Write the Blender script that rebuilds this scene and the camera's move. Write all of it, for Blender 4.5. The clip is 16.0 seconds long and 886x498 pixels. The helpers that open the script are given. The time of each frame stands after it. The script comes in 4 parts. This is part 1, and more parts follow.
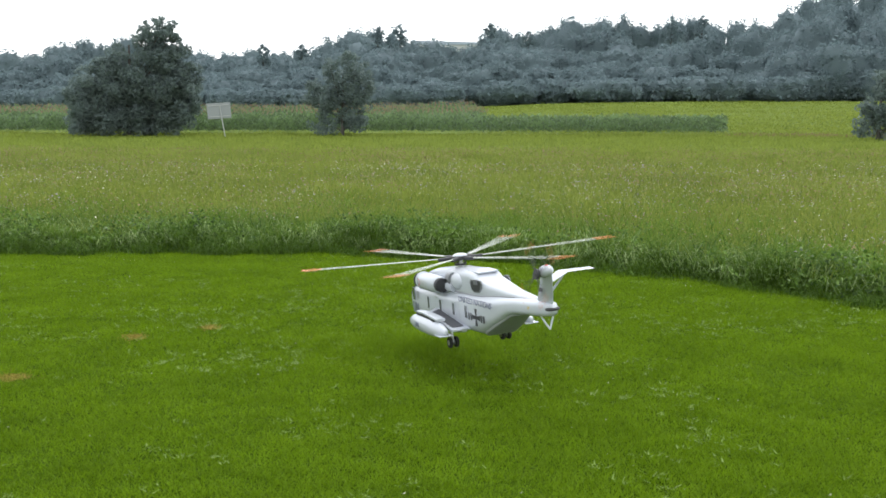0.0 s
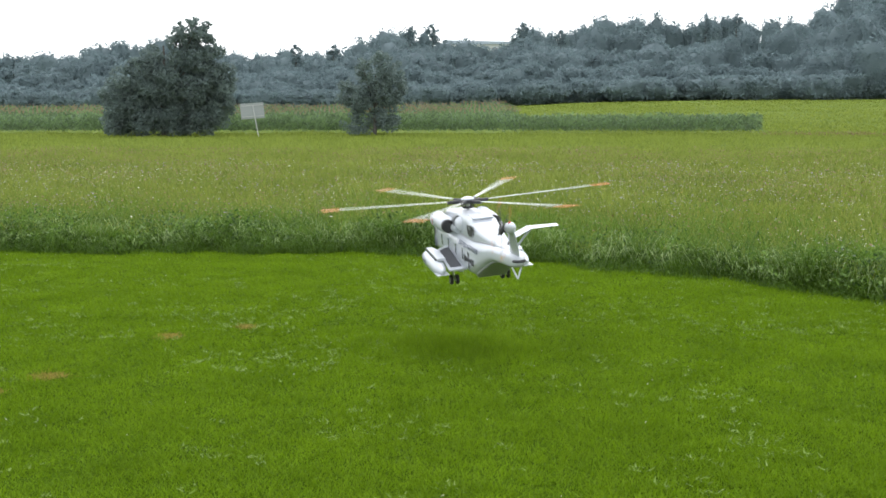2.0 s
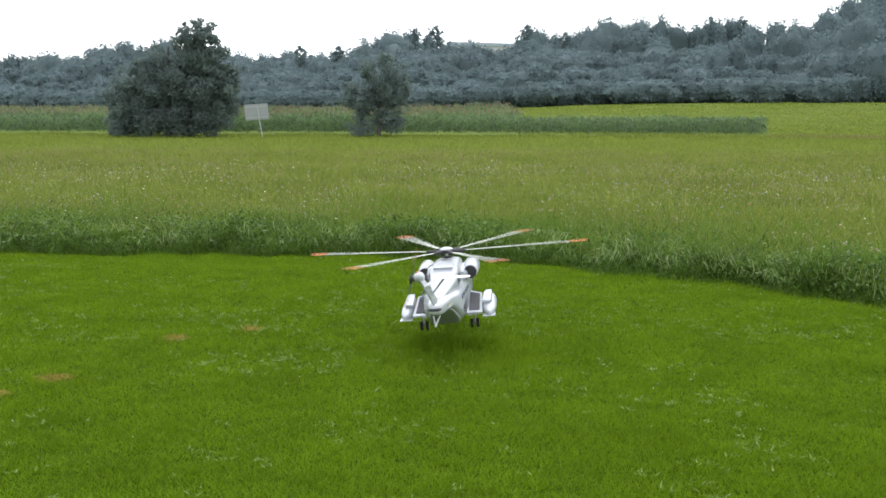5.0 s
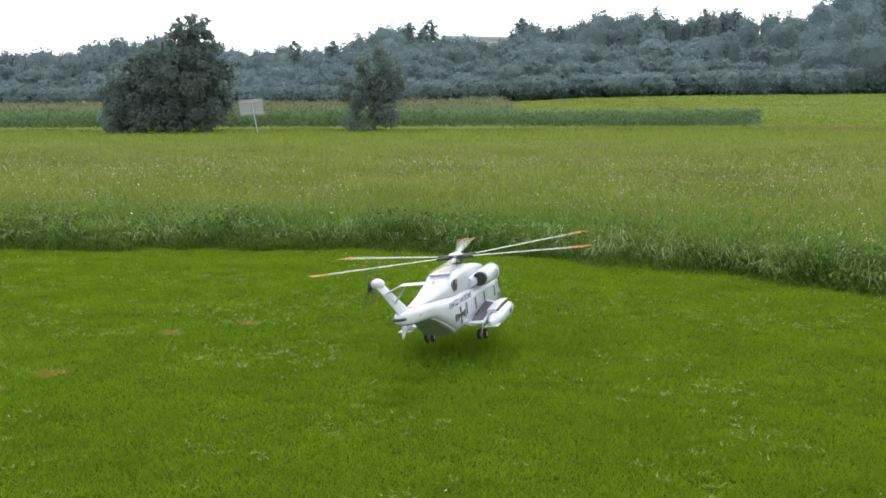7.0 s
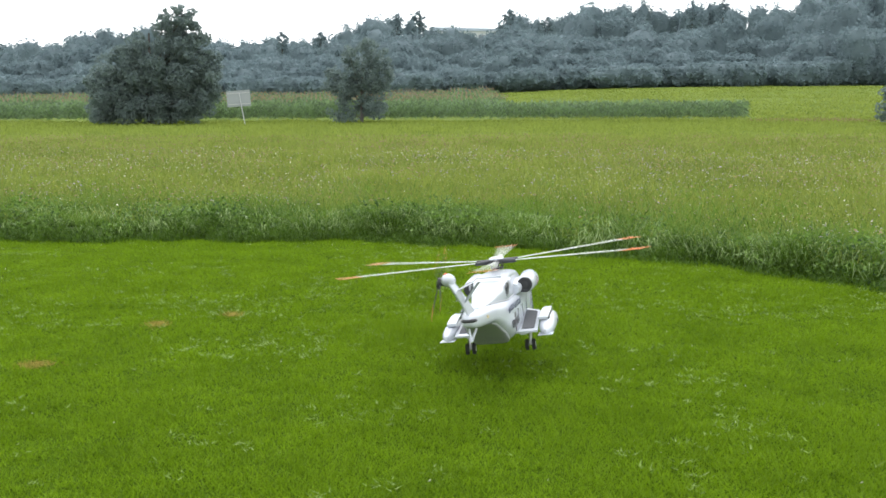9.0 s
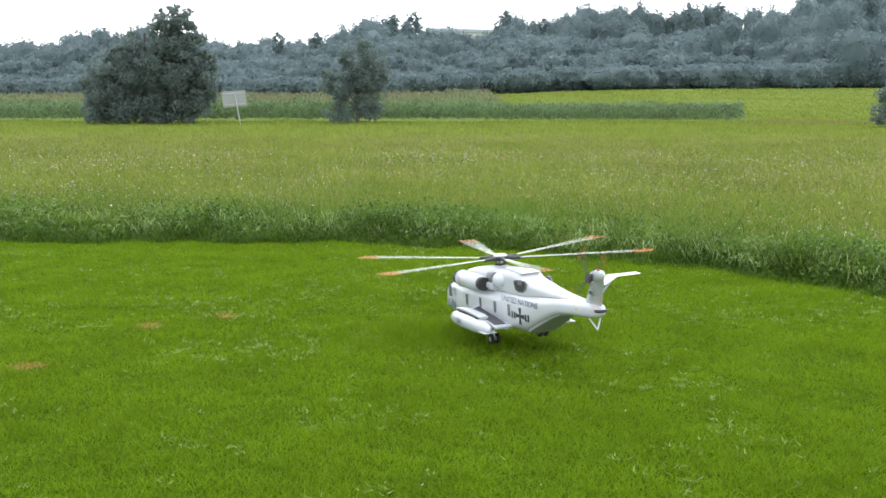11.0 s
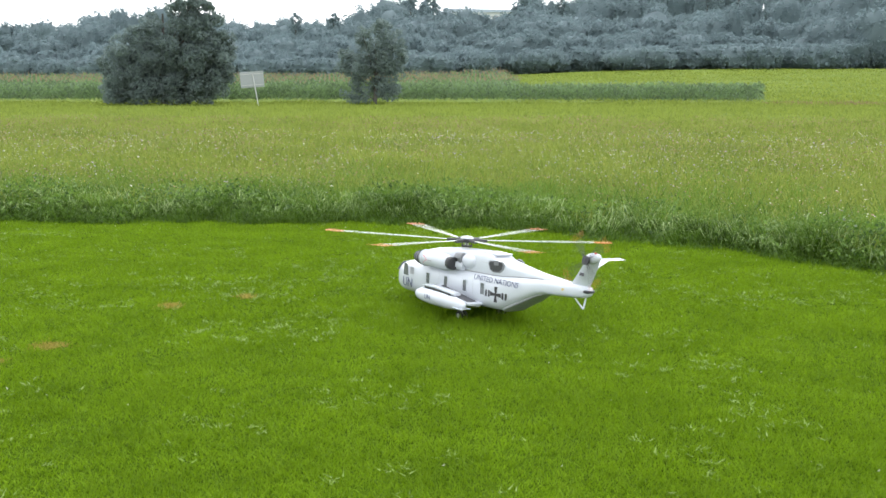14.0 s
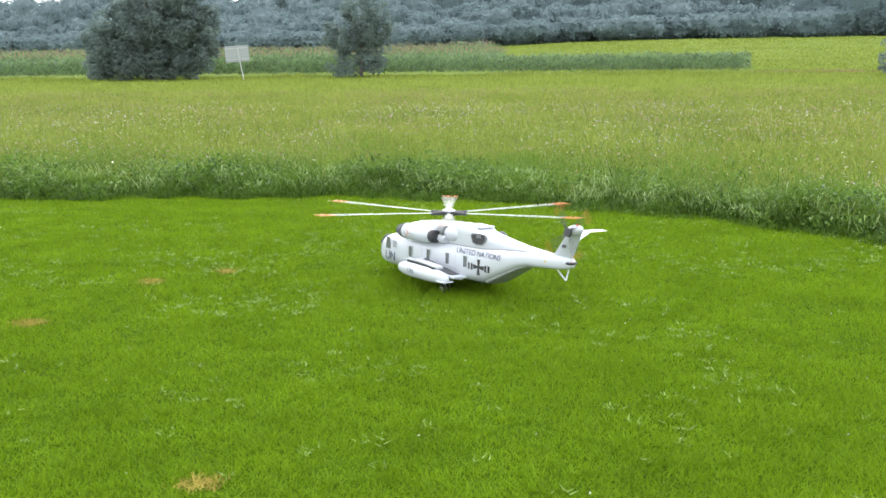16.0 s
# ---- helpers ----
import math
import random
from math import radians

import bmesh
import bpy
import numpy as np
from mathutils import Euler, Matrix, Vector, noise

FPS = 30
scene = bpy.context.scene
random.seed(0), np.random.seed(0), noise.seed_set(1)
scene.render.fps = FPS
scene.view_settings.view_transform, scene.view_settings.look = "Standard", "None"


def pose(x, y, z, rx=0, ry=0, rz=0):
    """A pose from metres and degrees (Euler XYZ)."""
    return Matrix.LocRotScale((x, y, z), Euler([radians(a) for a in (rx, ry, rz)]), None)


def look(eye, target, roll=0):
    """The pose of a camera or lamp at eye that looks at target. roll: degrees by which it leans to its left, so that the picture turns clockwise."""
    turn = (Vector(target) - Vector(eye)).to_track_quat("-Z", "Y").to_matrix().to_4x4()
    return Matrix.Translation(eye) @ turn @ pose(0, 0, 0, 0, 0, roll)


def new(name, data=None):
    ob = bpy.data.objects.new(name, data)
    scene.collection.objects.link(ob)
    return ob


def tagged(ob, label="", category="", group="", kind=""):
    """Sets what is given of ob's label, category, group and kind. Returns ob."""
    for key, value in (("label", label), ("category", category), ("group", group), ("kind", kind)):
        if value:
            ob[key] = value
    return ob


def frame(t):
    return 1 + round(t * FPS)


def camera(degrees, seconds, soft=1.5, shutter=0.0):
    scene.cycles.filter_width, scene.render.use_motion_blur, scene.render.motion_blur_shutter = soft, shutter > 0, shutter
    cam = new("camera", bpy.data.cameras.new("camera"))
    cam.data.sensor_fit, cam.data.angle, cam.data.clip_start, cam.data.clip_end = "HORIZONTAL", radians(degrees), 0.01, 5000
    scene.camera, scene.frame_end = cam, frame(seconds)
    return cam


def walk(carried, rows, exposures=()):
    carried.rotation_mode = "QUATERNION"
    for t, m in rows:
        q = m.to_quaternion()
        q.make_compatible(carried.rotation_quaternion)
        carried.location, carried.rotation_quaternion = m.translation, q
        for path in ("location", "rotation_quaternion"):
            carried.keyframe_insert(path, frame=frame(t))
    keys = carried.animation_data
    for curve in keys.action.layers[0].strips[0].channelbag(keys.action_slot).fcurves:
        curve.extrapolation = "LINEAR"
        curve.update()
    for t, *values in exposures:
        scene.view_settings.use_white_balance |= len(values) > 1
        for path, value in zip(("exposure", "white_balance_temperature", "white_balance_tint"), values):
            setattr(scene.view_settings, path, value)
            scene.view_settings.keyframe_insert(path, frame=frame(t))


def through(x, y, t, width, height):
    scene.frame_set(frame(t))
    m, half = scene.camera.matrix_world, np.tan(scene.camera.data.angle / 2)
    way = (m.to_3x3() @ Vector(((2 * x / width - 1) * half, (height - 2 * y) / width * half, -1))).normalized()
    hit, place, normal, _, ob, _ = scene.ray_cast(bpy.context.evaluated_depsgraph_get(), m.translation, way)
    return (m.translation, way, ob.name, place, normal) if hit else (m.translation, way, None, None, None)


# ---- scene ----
cam = camera(45.0, 16.0, soft=1.5, shutter=0.4)

# seconds, offset of the eye, yaw, pitch, roll
CAM = [(0.000, 0.029, -0.059, 0.010, 0.000, -7.172, -0.131),
       (0.500, 0.016, -0.044, 0.010, 0.771, -7.285, -0.003),
       (1.000, -0.008, -0.010, -0.004, 1.345, -7.602, 0.002),
       (1.500, 0.000, 0.007, 0.014, 2.087, -7.344, 0.007),
       (2.000, -0.003, 0.001, -0.000, 1.700, -7.194, 0.028),
       (2.500, 0.006, 0.004, -0.000, 1.182, -6.973, -0.060),
       (3.000, 0.005, 0.008, 0.010, 0.334, -7.351, -0.322),
       (3.500, 0.001, 0.002, 0.005, 0.446, -7.550, -0.300),
       (4.000, -0.017, -0.007, 0.005, 1.191, -6.822, -0.128),
       (4.200, -0.016, -0.019, 0.007, 1.584, -7.180, -0.277),
       (6.300, -0.025, 0.042, 0.010, 2.020, -6.957, -0.134),
       (6.500, 0.002, -0.014, -0.001, 1.711, -7.486, -0.047),
       (7.000, -0.014, -0.005, 0.000, 1.645, -7.420, 0.212),
       (7.500, -0.008, -0.016, 0.003, 1.966, -7.522, -0.005),
       (8.000, -0.006, -0.014, -0.000, 1.669, -7.693, -0.138),
       (8.500, -0.010, -0.009, 0.010, 1.953, -7.826, 0.015),
       (9.000, 0.005, -0.011, -0.004, 1.013, -7.866, 0.172),
       (9.500, -0.002, -0.012, -0.006, 0.806, -7.707, 0.153),
       (9.700, 0.019, -0.001, 0.006, 0.853, -7.721, -0.016),
       (11.800, -0.002, 0.023, -0.008, 0.788, -8.073, -0.035),
       (12.000, -0.008, 0.026, -0.025, 0.946, -8.322, -0.024),
       (12.500, -0.014, 0.018, 0.001, 1.576, -8.491, 0.293),
       (13.000, -0.013, 0.019, -0.005, 1.438, -8.493, 0.154),
       (13.500, -0.000, 0.004, -0.005, 1.614, -8.918, -0.029),
       (14.000, -0.006, 0.022, 0.001, 1.728, -8.832, -0.032),
       (14.500, -0.006, 0.001, -0.013, 1.532, -8.964, 0.019),
       (15.000, -0.001, 0.003, -0.010, 1.197, -10.549, 0.185),
       (15.500, 0.006, 0.037, -0.007, 0.452, -10.125, 0.149),
       (16.000, 0.069, 0.003, -0.002, 1.039, -10.281, 0.584)]
walk(cam, [(t, pose(x, y, 1.7 + z, 90 + p, r, w)) for t, x, y, z, w, p, r in CAM],
     [(0, 0.65), (0.5, 0.75), (1.5, 0.89), (2, 0.75), (2.5, 0.62), (3, 0.6), (3.5, 0.77), (4.2, 0.76), (6.3, 0.35), (6.5, 0.37), (7, 0.63), (7.5, 0.86), (8.5, 0.9), (9.5, 0.96), (11.8, 0.96), (12.0, 0.98), (12.5, 1.12), (14.5, 1.15), (16, 1.32)])

# ---- light ----
world = bpy.data.worlds.new("overcast_sky")
world.use_nodes = True
scene.world = world
wn, wl = world.node_tree.nodes, world.node_tree.links
sky = wn.new("ShaderNodeTexSky")
sky.sky_type, sky.sun_disc = "NISHITA", False
sky.sun_elevation, sky.sun_rotation = radians(60), radians(8)
sky.air_density, sky.dust_density, sky.ozone_density = 1.0, 3.0, 0.6
grey = wn.new("ShaderNodeHueSaturation")
grey.inputs["Saturation"].default_value = 0.22
wl.new(sky.outputs[0], grey.inputs["Color"])
cloud = wn.new("ShaderNodeMix")
cloud.data_type = "RGBA"
cloud.inputs["Factor"].default_value, cloud.inputs["B"].default_value = 0.75, (8.0, 8.3, 8.6, 1)
wl.new(grey.outputs[0], cloud.inputs["A"])
wl.new(cloud.outputs["Result"], wn["Background"].inputs["Color"])
wn["Background"].inputs["Strength"].default_value = 0.15

sun_data = bpy.data.lights.new("sun", "SUN")
sun_data.energy, sun_data.angle, sun_data.color = 0.9, radians(35), (1.0, 0.97, 0.92)
sun = new("sun", sun_data)
sun.matrix_world = look((0, 0, 60), (-5, -34, 0))


# ---- materials ----
def material(name, colour, rough=0.6, metal=0.0, vary=0.15, scale=8.0, bump=0.0, spec=0.5, island=0.0, second=None, through=0.0, coat=0.0, sheen=0.0, fine_scale=9.0):
    """Colour varied at two scales by noise, and piece by piece where island is set."""
    m = bpy.data.materials.new(name)
    m.use_nodes = True
    n, l = m.node_tree.nodes, m.node_tree.links
    b = n["Principled BSDF"]
    b.inputs["Roughness"].default_value, b.inputs["Metallic"].default_value = rough, metal
    b.inputs["Specular IOR Level"].default_value = spec
    b.inputs["Coat Weight"].default_value = coat
    # the bluish sheen, set on maize, trees and wood, stands in for haze
    b.inputs["Sheen Weight"].default_value, b.inputs["Sheen Roughness"].default_value = sheen, 0.6
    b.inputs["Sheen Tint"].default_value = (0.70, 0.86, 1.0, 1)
    co = n.new("ShaderNodeTexCoord")
    value = None
    for k, (s, w) in enumerate(((scale, 1.0), (scale * fine_scale, 0.6))):
        t = n.new("ShaderNodeTexNoise")
        t.inputs["Scale"].default_value, t.inputs["Detail"].default_value = s, 4
        l.new(co.outputs["Object"], t.inputs["Vector"])
        a = n.new("ShaderNodeMath")
        a.operation = "MULTIPLY_ADD"
        a.inputs[1].default_value, a.inputs[2].default_value = w, -0.5 * w
        l.new(t.outputs[0], a.inputs[0])
        if value:
            c = n.new("ShaderNodeMath")
            l.new(value, c.inputs[0]), l.new(a.outputs[0], c.inputs[1])
            value = c.outputs[0]
        else:
            value = a.outputs[0]
        fine = t
    if island:
        g = n.new("ShaderNodeNewGeometry")
        a = n.new("ShaderNodeMath")
        a.operation = "MULTIPLY_ADD"
        a.inputs[1].default_value, a.inputs[2].default_value = island, -0.5 * island
        l.new(g.outputs["Random Per Island"], a.inputs[0])
        c = n.new("ShaderNodeMath")
        l.new(value, c.inputs[0]), l.new(a.outputs[0], c.inputs[1])
        value = c.outputs[0]
    r = n.new("ShaderNodeMapRange")
    r.inputs["From Min"].default_value, r.inputs["From Max"].default_value = -0.6, 0.6
    l.new(value, r.inputs["Value"])
    mix = n.new("ShaderNodeMix")
    mix.data_type = "RGBA"
    second = second or tuple(c * (1 - vary) for c in colour)
    first = tuple(min(1, c * (1 + vary * 0.6)) for c in colour)
    mix.inputs["A"].default_value, mix.inputs["B"].default_value = (*second, 1), (*first, 1)
    l.new(r.outputs[0], mix.inputs["Factor"])
    l.new(mix.outputs["Result"], b.inputs["Base Color"])
    if bump:
        u = n.new("ShaderNodeBump")
        u.inputs["Strength"].default_value, u.inputs["Distance"].default_value = bump, 0.02
        l.new(fine.outputs[0], u.inputs["Height"]), l.new(u.outputs[0], b.inputs["Normal"])
    if through:
        tr = n.new("ShaderNodeBsdfTranslucent")
        ms = n.new("ShaderNodeMixShader")
        ms.inputs[0].default_value = through
        l.new(mix.outputs["Result"], tr.inputs["Color"])
        l.new(b.outputs[0], ms.inputs[1]), l.new(tr.outputs[0], ms.inputs[2])
        l.new(ms.outputs[0], n["Material Output"].inputs["Surface"])
    return m


M_SOIL = material("lawn_soil", (0.044, 0.082, 0.003), 0.95, scale=1.6, vary=0.45, bump=0.3, spec=0.02)
M_LAWN = material("lawn_blades", (0.162, 0.262, 0.008), 0.6, scale=1.9, vary=0.5, spec=0.12, island=0.5, through=0.42, second=(0.070, 0.134, 0.003), fine_scale=7)
M_STRAW = material("dry_grass", (0.31, 0.25, 0.055), 0.8, scale=6, vary=0.3, spec=0.1, island=0.5)
M_FIELD = material("field_ground", (0.125, 0.162, 0.030), 0.9, scale=0.06, vary=0.35, spec=0.05, bump=0.4, second=(0.070, 0.112, 0.020), fine_scale=14)
M_MEADOW = material("meadow_blades", (0.225, 0.268, 0.052), 0.6, scale=0.30, vary=0.45, spec=0.12, island=0.55, through=0.5, second=(0.092, 0.138, 0.022), fine_scale=6)
# the very dark second tone paints in shadows among the blades
M_RANK = material("rank_grass", (0.094, 0.172, 0.018), 0.55, scale=1.3, vary=0.5, spec=0.2, island=0.8, through=0.45, second=(0.026, 0.062, 0.006), fine_scale=5)
M_FRESH = material("fresh_grass", (0.132, 0.225, 0.028), 0.6, scale=0.6, vary=0.5, spec=0.15, island=0.7, through=0.45, second=(0.056, 0.116, 0.012))
M_WEED = material("weed_leaves", (0.116, 0.200, 0.032), 0.45, scale=1.2, vary=0.6, spec=0.4, island=1.1, through=0.35, second=(0.030, 0.072, 0.010))
M_PALE = material("pale_blades", (0.25, 0.35, 0.12), 0.5, scale=3, vary=0.3, spec=0.4, island=0.6, through=0.3)
M_CLOVER = material("clover_leaves", (0.215, 0.310, 0.075), 0.5, scale=3, vary=0.3, spec=0.2, island=0.7, through=0.3)
M_WHITEFLOWER = material("white_petals", (0.56, 0.54, 0.44), 0.7, island=0.9, vary=0.45)
M_PURPLE = material("purple_petals", (0.31, 0.26, 0.34), 0.7, island=0.5, vary=0.3)
M_YELLOW = material("yellow_petals", (0.55, 0.40, 0.10), 0.7, island=0.5, vary=0.3)
M_SEED = material("seed_heads", (0.23, 0.155, 0.085), 0.8, island=0.6, vary=0.4)
M_CORN = material("maize_leaves", (0.130, 0.205, 0.075), 0.4, scale=0.5, vary=0.5, island=1.4, through=0.35, spec=0.6, sheen=0.3)
M_TASSEL = material("maize_tassels", (0.30, 0.215, 0.150), 0.8, scale=1, vary=0.3, island=0.5)
# both leaf colours are paled and blued to imitate haze over the distance
M_HAZED_LEAF = material("hazed_tree_leaves", (0.140, 0.185, 0.168), 0.7, scale=0.4, vary=0.22, island=0.12, through=0.5, spec=0.3, sheen=0.4)
M_HAZED_WOOD = material("hazed_wood_leaves", (0.164, 0.222, 0.234), 0.8, scale=0.05, vary=0.16, island=0.05, through=0.5, spec=0.2, sheen=0.25)
M_BARK = material("bark", (0.095, 0.090, 0.082), 0.9, scale=3, vary=0.3, bump=0.5)
M_PAINT = material("white_gloss_paint", (0.52, 0.55, 0.605), 0.25, scale=5, vary=0.05, coat=0.3)
M_LINE = material("panel_joint_grey", (0.30, 0.31, 0.33), 0.5)
M_DARK = material("dark_grey_mesh", (0.035, 0.036, 0.040), 0.55, scale=60, vary=0.4)
M_GREY = material("mid_grey_plastic", (0.16, 0.165, 0.175), 0.5, scale=30, vary=0.2)
M_WALKWAY = material("anti_slip_walkway", (0.075, 0.078, 0.088), 0.8, scale=50, vary=0.3)
M_BLACK = material("black_marking", (0.03, 0.03, 0.036), 0.4)
M_LETTER = material("blue_grey_lettering", (0.09, 0.10, 0.17), 0.4)
# dark tint, its base grey lifted to include the sky's reflection
M_GLASS = material("tinted_window", (0.13, 0.14, 0.15), 0.10, spec=0.9)
M_TYRE = material("tyre_rubber", (0.022, 0.022, 0.024), 0.8, scale=40, vary=0.3)
M_RIM = material("rim_metal", (0.45, 0.45, 0.46), 0.4, 0.6)
M_STEEL = material("steel", (0.5, 0.5, 0.52), 0.35, 0.9)
M_BLADE = material("rotor_blade_paint", (0.47, 0.50, 0.44), 0.35, scale=12, vary=0.08)
M_ORANGE = material("orange_tip_paint", (0.80, 0.23, 0.07), 0.4, scale=12, vary=0.12)
M_TAILTIP = material("faded_orange_tip", (0.48, 0.12, 0.03), 0.5, scale=12, vary=0.2)
M_RAMP = material("ramp_grey", (0.30, 0.315, 0.325), 0.55, scale=20, vary=0.2)
M_MESH = material("intake_mesh", (0.20, 0.21, 0.225), 0.5, scale=70, vary=0.6)
M_RED = material("red_lamp_cover", (0.65, 0.04, 0.02), 0.2, spec=0.7)
M_SIGN = material("sign_back_sheet", (0.28, 0.30, 0.31), 0.5, 0.2, scale=2, vary=0.1)
M_POST = material("galvanised_post", (0.42, 0.43, 0.44), 0.5, 0.5, scale=4, vary=0.1)
M_ROOF = material("hall_roof_sheet", (0.34, 0.40, 0.48), 0.5, scale=0.2, vary=0.1)
M_WALL = material("hall_wall_panels", (0.50, 0.52, 0.52), 0.7, scale=0.2, vary=0.1)


# ---- mesh helpers ----
def part(name, bm, mat, parent=None, label="", smooth=True):
    me = bpy.data.meshes.new(name)
    bmesh.ops.recalc_face_normals(bm, faces=bm.faces[:])
    bm.to_mesh(me)
    bm.free()
    me.materials.append(mat)
    if smooth:
        me.shade_smooth()
        me.set_sharp_from_angle(angle=radians(38))
    ob = new(name, me)
    ob.parent = parent
    if label:
        tagged(ob, label)
    return ob


def bulk(name, verts, faces, mat, parent=None):
    """One mesh out of arrays of corners and of faces with equal counts of corners."""
    verts, faces = np.asarray(verts, np.float32), np.asarray(faces, np.int32)
    me = bpy.data.meshes.new(name)
    me.vertices.add(len(verts))
    me.vertices.foreach_set("co", verts.ravel())
    k = faces.shape[1]
    me.loops.add(faces.size)
    me.loops.foreach_set("vertex_index", faces.ravel())
    me.polygons.add(len(faces))
    me.polygons.foreach_set("loop_start", np.arange(0, faces.size, k, dtype=np.int32))
    me.update(calc_edges=True)
    me.materials.append(mat)
    ob = new(name, me)
    ob.parent = parent
    return ob


def loft(stations, around=24, power=2.6):
    """Rings of (x, y, bottom, top, half width) joined along x, closed at the ends."""
    bm = bmesh.new()
    rings = []
    for x, y, z0, z1, w in stations:
        ring = []
        for k in range(around):
            a = 2 * math.pi * k / around
            c, s = math.cos(a), math.sin(a)
            u = math.copysign(abs(c) ** (2 / power), c)
            v = math.copysign(abs(s) ** (2 / power), s)
            ring.append(bm.verts.new((x, y + w * u, (z0 + z1) / 2 + (z1 - z0) / 2 * v)))
        rings.append(ring)
    for a, b in zip(rings, rings[1:]):
        for k in range(around):
            bm.faces.new((a[k], a[(k + 1) % around], b[(k + 1) % around], b[k]))
    bm.faces.new(rings[0])
    bm.faces.new(rings[-1][::-1])
    return bm


def tube(a, b, r0, r1=None, around=12):
    """A tapered rod from a to b."""
    bm = bmesh.new()
    a, b = Vector(a), Vector(b)
    m = Matrix.Translation((a + b) / 2) @ (b - a).to_track_quat("Z", "Y").to_matrix().to_4x4()
    bmesh.ops.create_cone(bm, cap_ends=True, segments=around, radius1=r0, radius2=r0 if r1 is None else r1, depth=(b - a).length, matrix=m)
    return bm


def box(size, at=(0, 0, 0), turn=(0, 0, 0), bevel=0.0):
    bm = bmesh.new()
    bmesh.ops.create_cube(bm, size=1, matrix=pose(*at, *turn) @ Matrix.Diagonal((*size, 1)))
    if bevel:
        bmesh.ops.bevel(bm, geom=bm.edges[:], offset=bevel, segments=2, affect="EDGES", profile=0.5)
    return bm


def lens_shape(size, at=(0, 0, 0), turn=(0, 0, 0), u=16, v=10):
    bm = bmesh.new()
    bmesh.ops.create_uvsphere(bm, u_segments=u, v_segments=v, radius=1, matrix=pose(*at, *turn) @ Matrix.Diagonal((*size, 1)))
    return bm


def plate(outline, thick, to_world):
    """A flat sheet from an outline in its own plane, with thickness."""
    bm = bmesh.new()
    low = [bm.verts.new(to_world @ Vector((x, y, 0))) for x, y in outline]
    top = [bm.verts.new(to_world @ Vector((x, y, thick))) for x, y in outline]
    bm.faces.new(low[::-1])
    bm.faces.new(top)
    for k in range(len(low)):
        j = (k + 1) % len(low)
        bm.faces.new((low[k], low[j], top[j], top[k]))
    return bm


def join(*meshes):
    """Several bmeshes as one."""
    out = meshes[0]
    for other in meshes[1:]:
        me = bpy.data.meshes.new("joined")
        other.to_mesh(me)
        other.free()
        out.from_mesh(me)
        bpy.data.meshes.remove(me)
    return out


# ---- the ground ----
EDGE = ((-30, 15.0), (-12, 13.4), (-5.4, 13.0), (-3.3, 13.1), (-1.3, 13.1), (0.46, 12.5), (1.63, 11.7), (2.5, 11.0), (3.1, 10.4), (3.9, 9.5), (5.5, 7.6), (9, 3), (14, -6))


def edge_y(x):
    """Where the mown lawn ends and the meadow begins."""
    return np.interp(x, [p[0] for p in EDGE], [p[1] for p in EDGE]) + 0.10 * np.sin(x * 3.1) + 0.06 * np.sin(x * 7.7 + 1)


def ground_z(x, y):
    """Flat up to the maize, then rising towards the wood, more to the right."""
    x, y = np.asarray(x, float), np.asarray(y, float)
    far = np.clip((y - 112) / 110, 0, None)
    right = 1 / (1 + np.exp(-np.clip((x / np.maximum(y, 1) - 0.02) / 0.06, -30, 30)))
    rise = (1.6 + 2.9 * right) * np.minimum(far, 1) ** 1.2
    hill = np.clip((y - 235) / 150, 0, 1) ** 1.0 * (12 + 6 * right)
    smooth = lambda a, b: np.clip((y - a) / (b - a), 0, 1) ** 2 * (3 - 2 * np.clip((y - a) / (b - a), 0, 1))
    return rise + hill - 0.42 * smooth(30, 92) * (1 - smooth(118, 185))


def lawn_z(x, y):
    """The lawn's slight hollow where the helicopter sets down."""
    return 0.006 - 0.056 * np.exp(-((np.asarray(x) + 0.1) / 1.7) ** 2 - ((np.asarray(y) - 8.05) / 1.4) ** 2)


def build_ground():
    ys = np.concatenate([np.array([-2500, -600, -150, -60, -20, 0]), np.linspace(2, 60, 30), np.linspace(64, 250, 63), np.linspace(256, 420, 32), np.array([600, 1200, 2500])])
    us = np.linspace(-1.5, 1.5, 73)
    v, f = [], []
    for y in ys:
        for u in us:
            x = u * max(abs(y), 60)
            v.append((x, y, float(ground_z(x, y)) - 0.16 * math.exp(-(x / 5) ** 2 - ((y - 8) / 3.6) ** 2)))
    w = len(us)
    for j in range(len(ys) - 1):
        for i in range(w - 1):
            a = j * w + i
            f.append((a, a + 1, a + w + 1, a + w))
    ob = bulk("ground", v, f, M_FIELD)
    ob.data.shade_smooth()
    tagged(ob, "green meadow and field ground rising towards the wood", "ground", kind="structure")
    bm = bmesh.new()
    xs = np.linspace(-14, 12, 53)
    rows = []
    for k in range(41):
        ends = [(-8 + (max(-7.5, float(edge_y(x)) + 0.25) + 8) * k / 40) for x in xs]
        rows.append([bm.verts.new((x, y, float(lawn_z(x, y)))) for x, y in zip(xs, ends)])
    for low, high in zip(rows, rows[1:]):
        for i in range(len(xs) - 1):
            bm.faces.new((low[i], low[i + 1], high[i + 1], high[i]))
    lawn = part("lawn", bm, M_SOIL)
    tagged(lawn, "short-mown bright green lawn", "lawn", kind="structure")


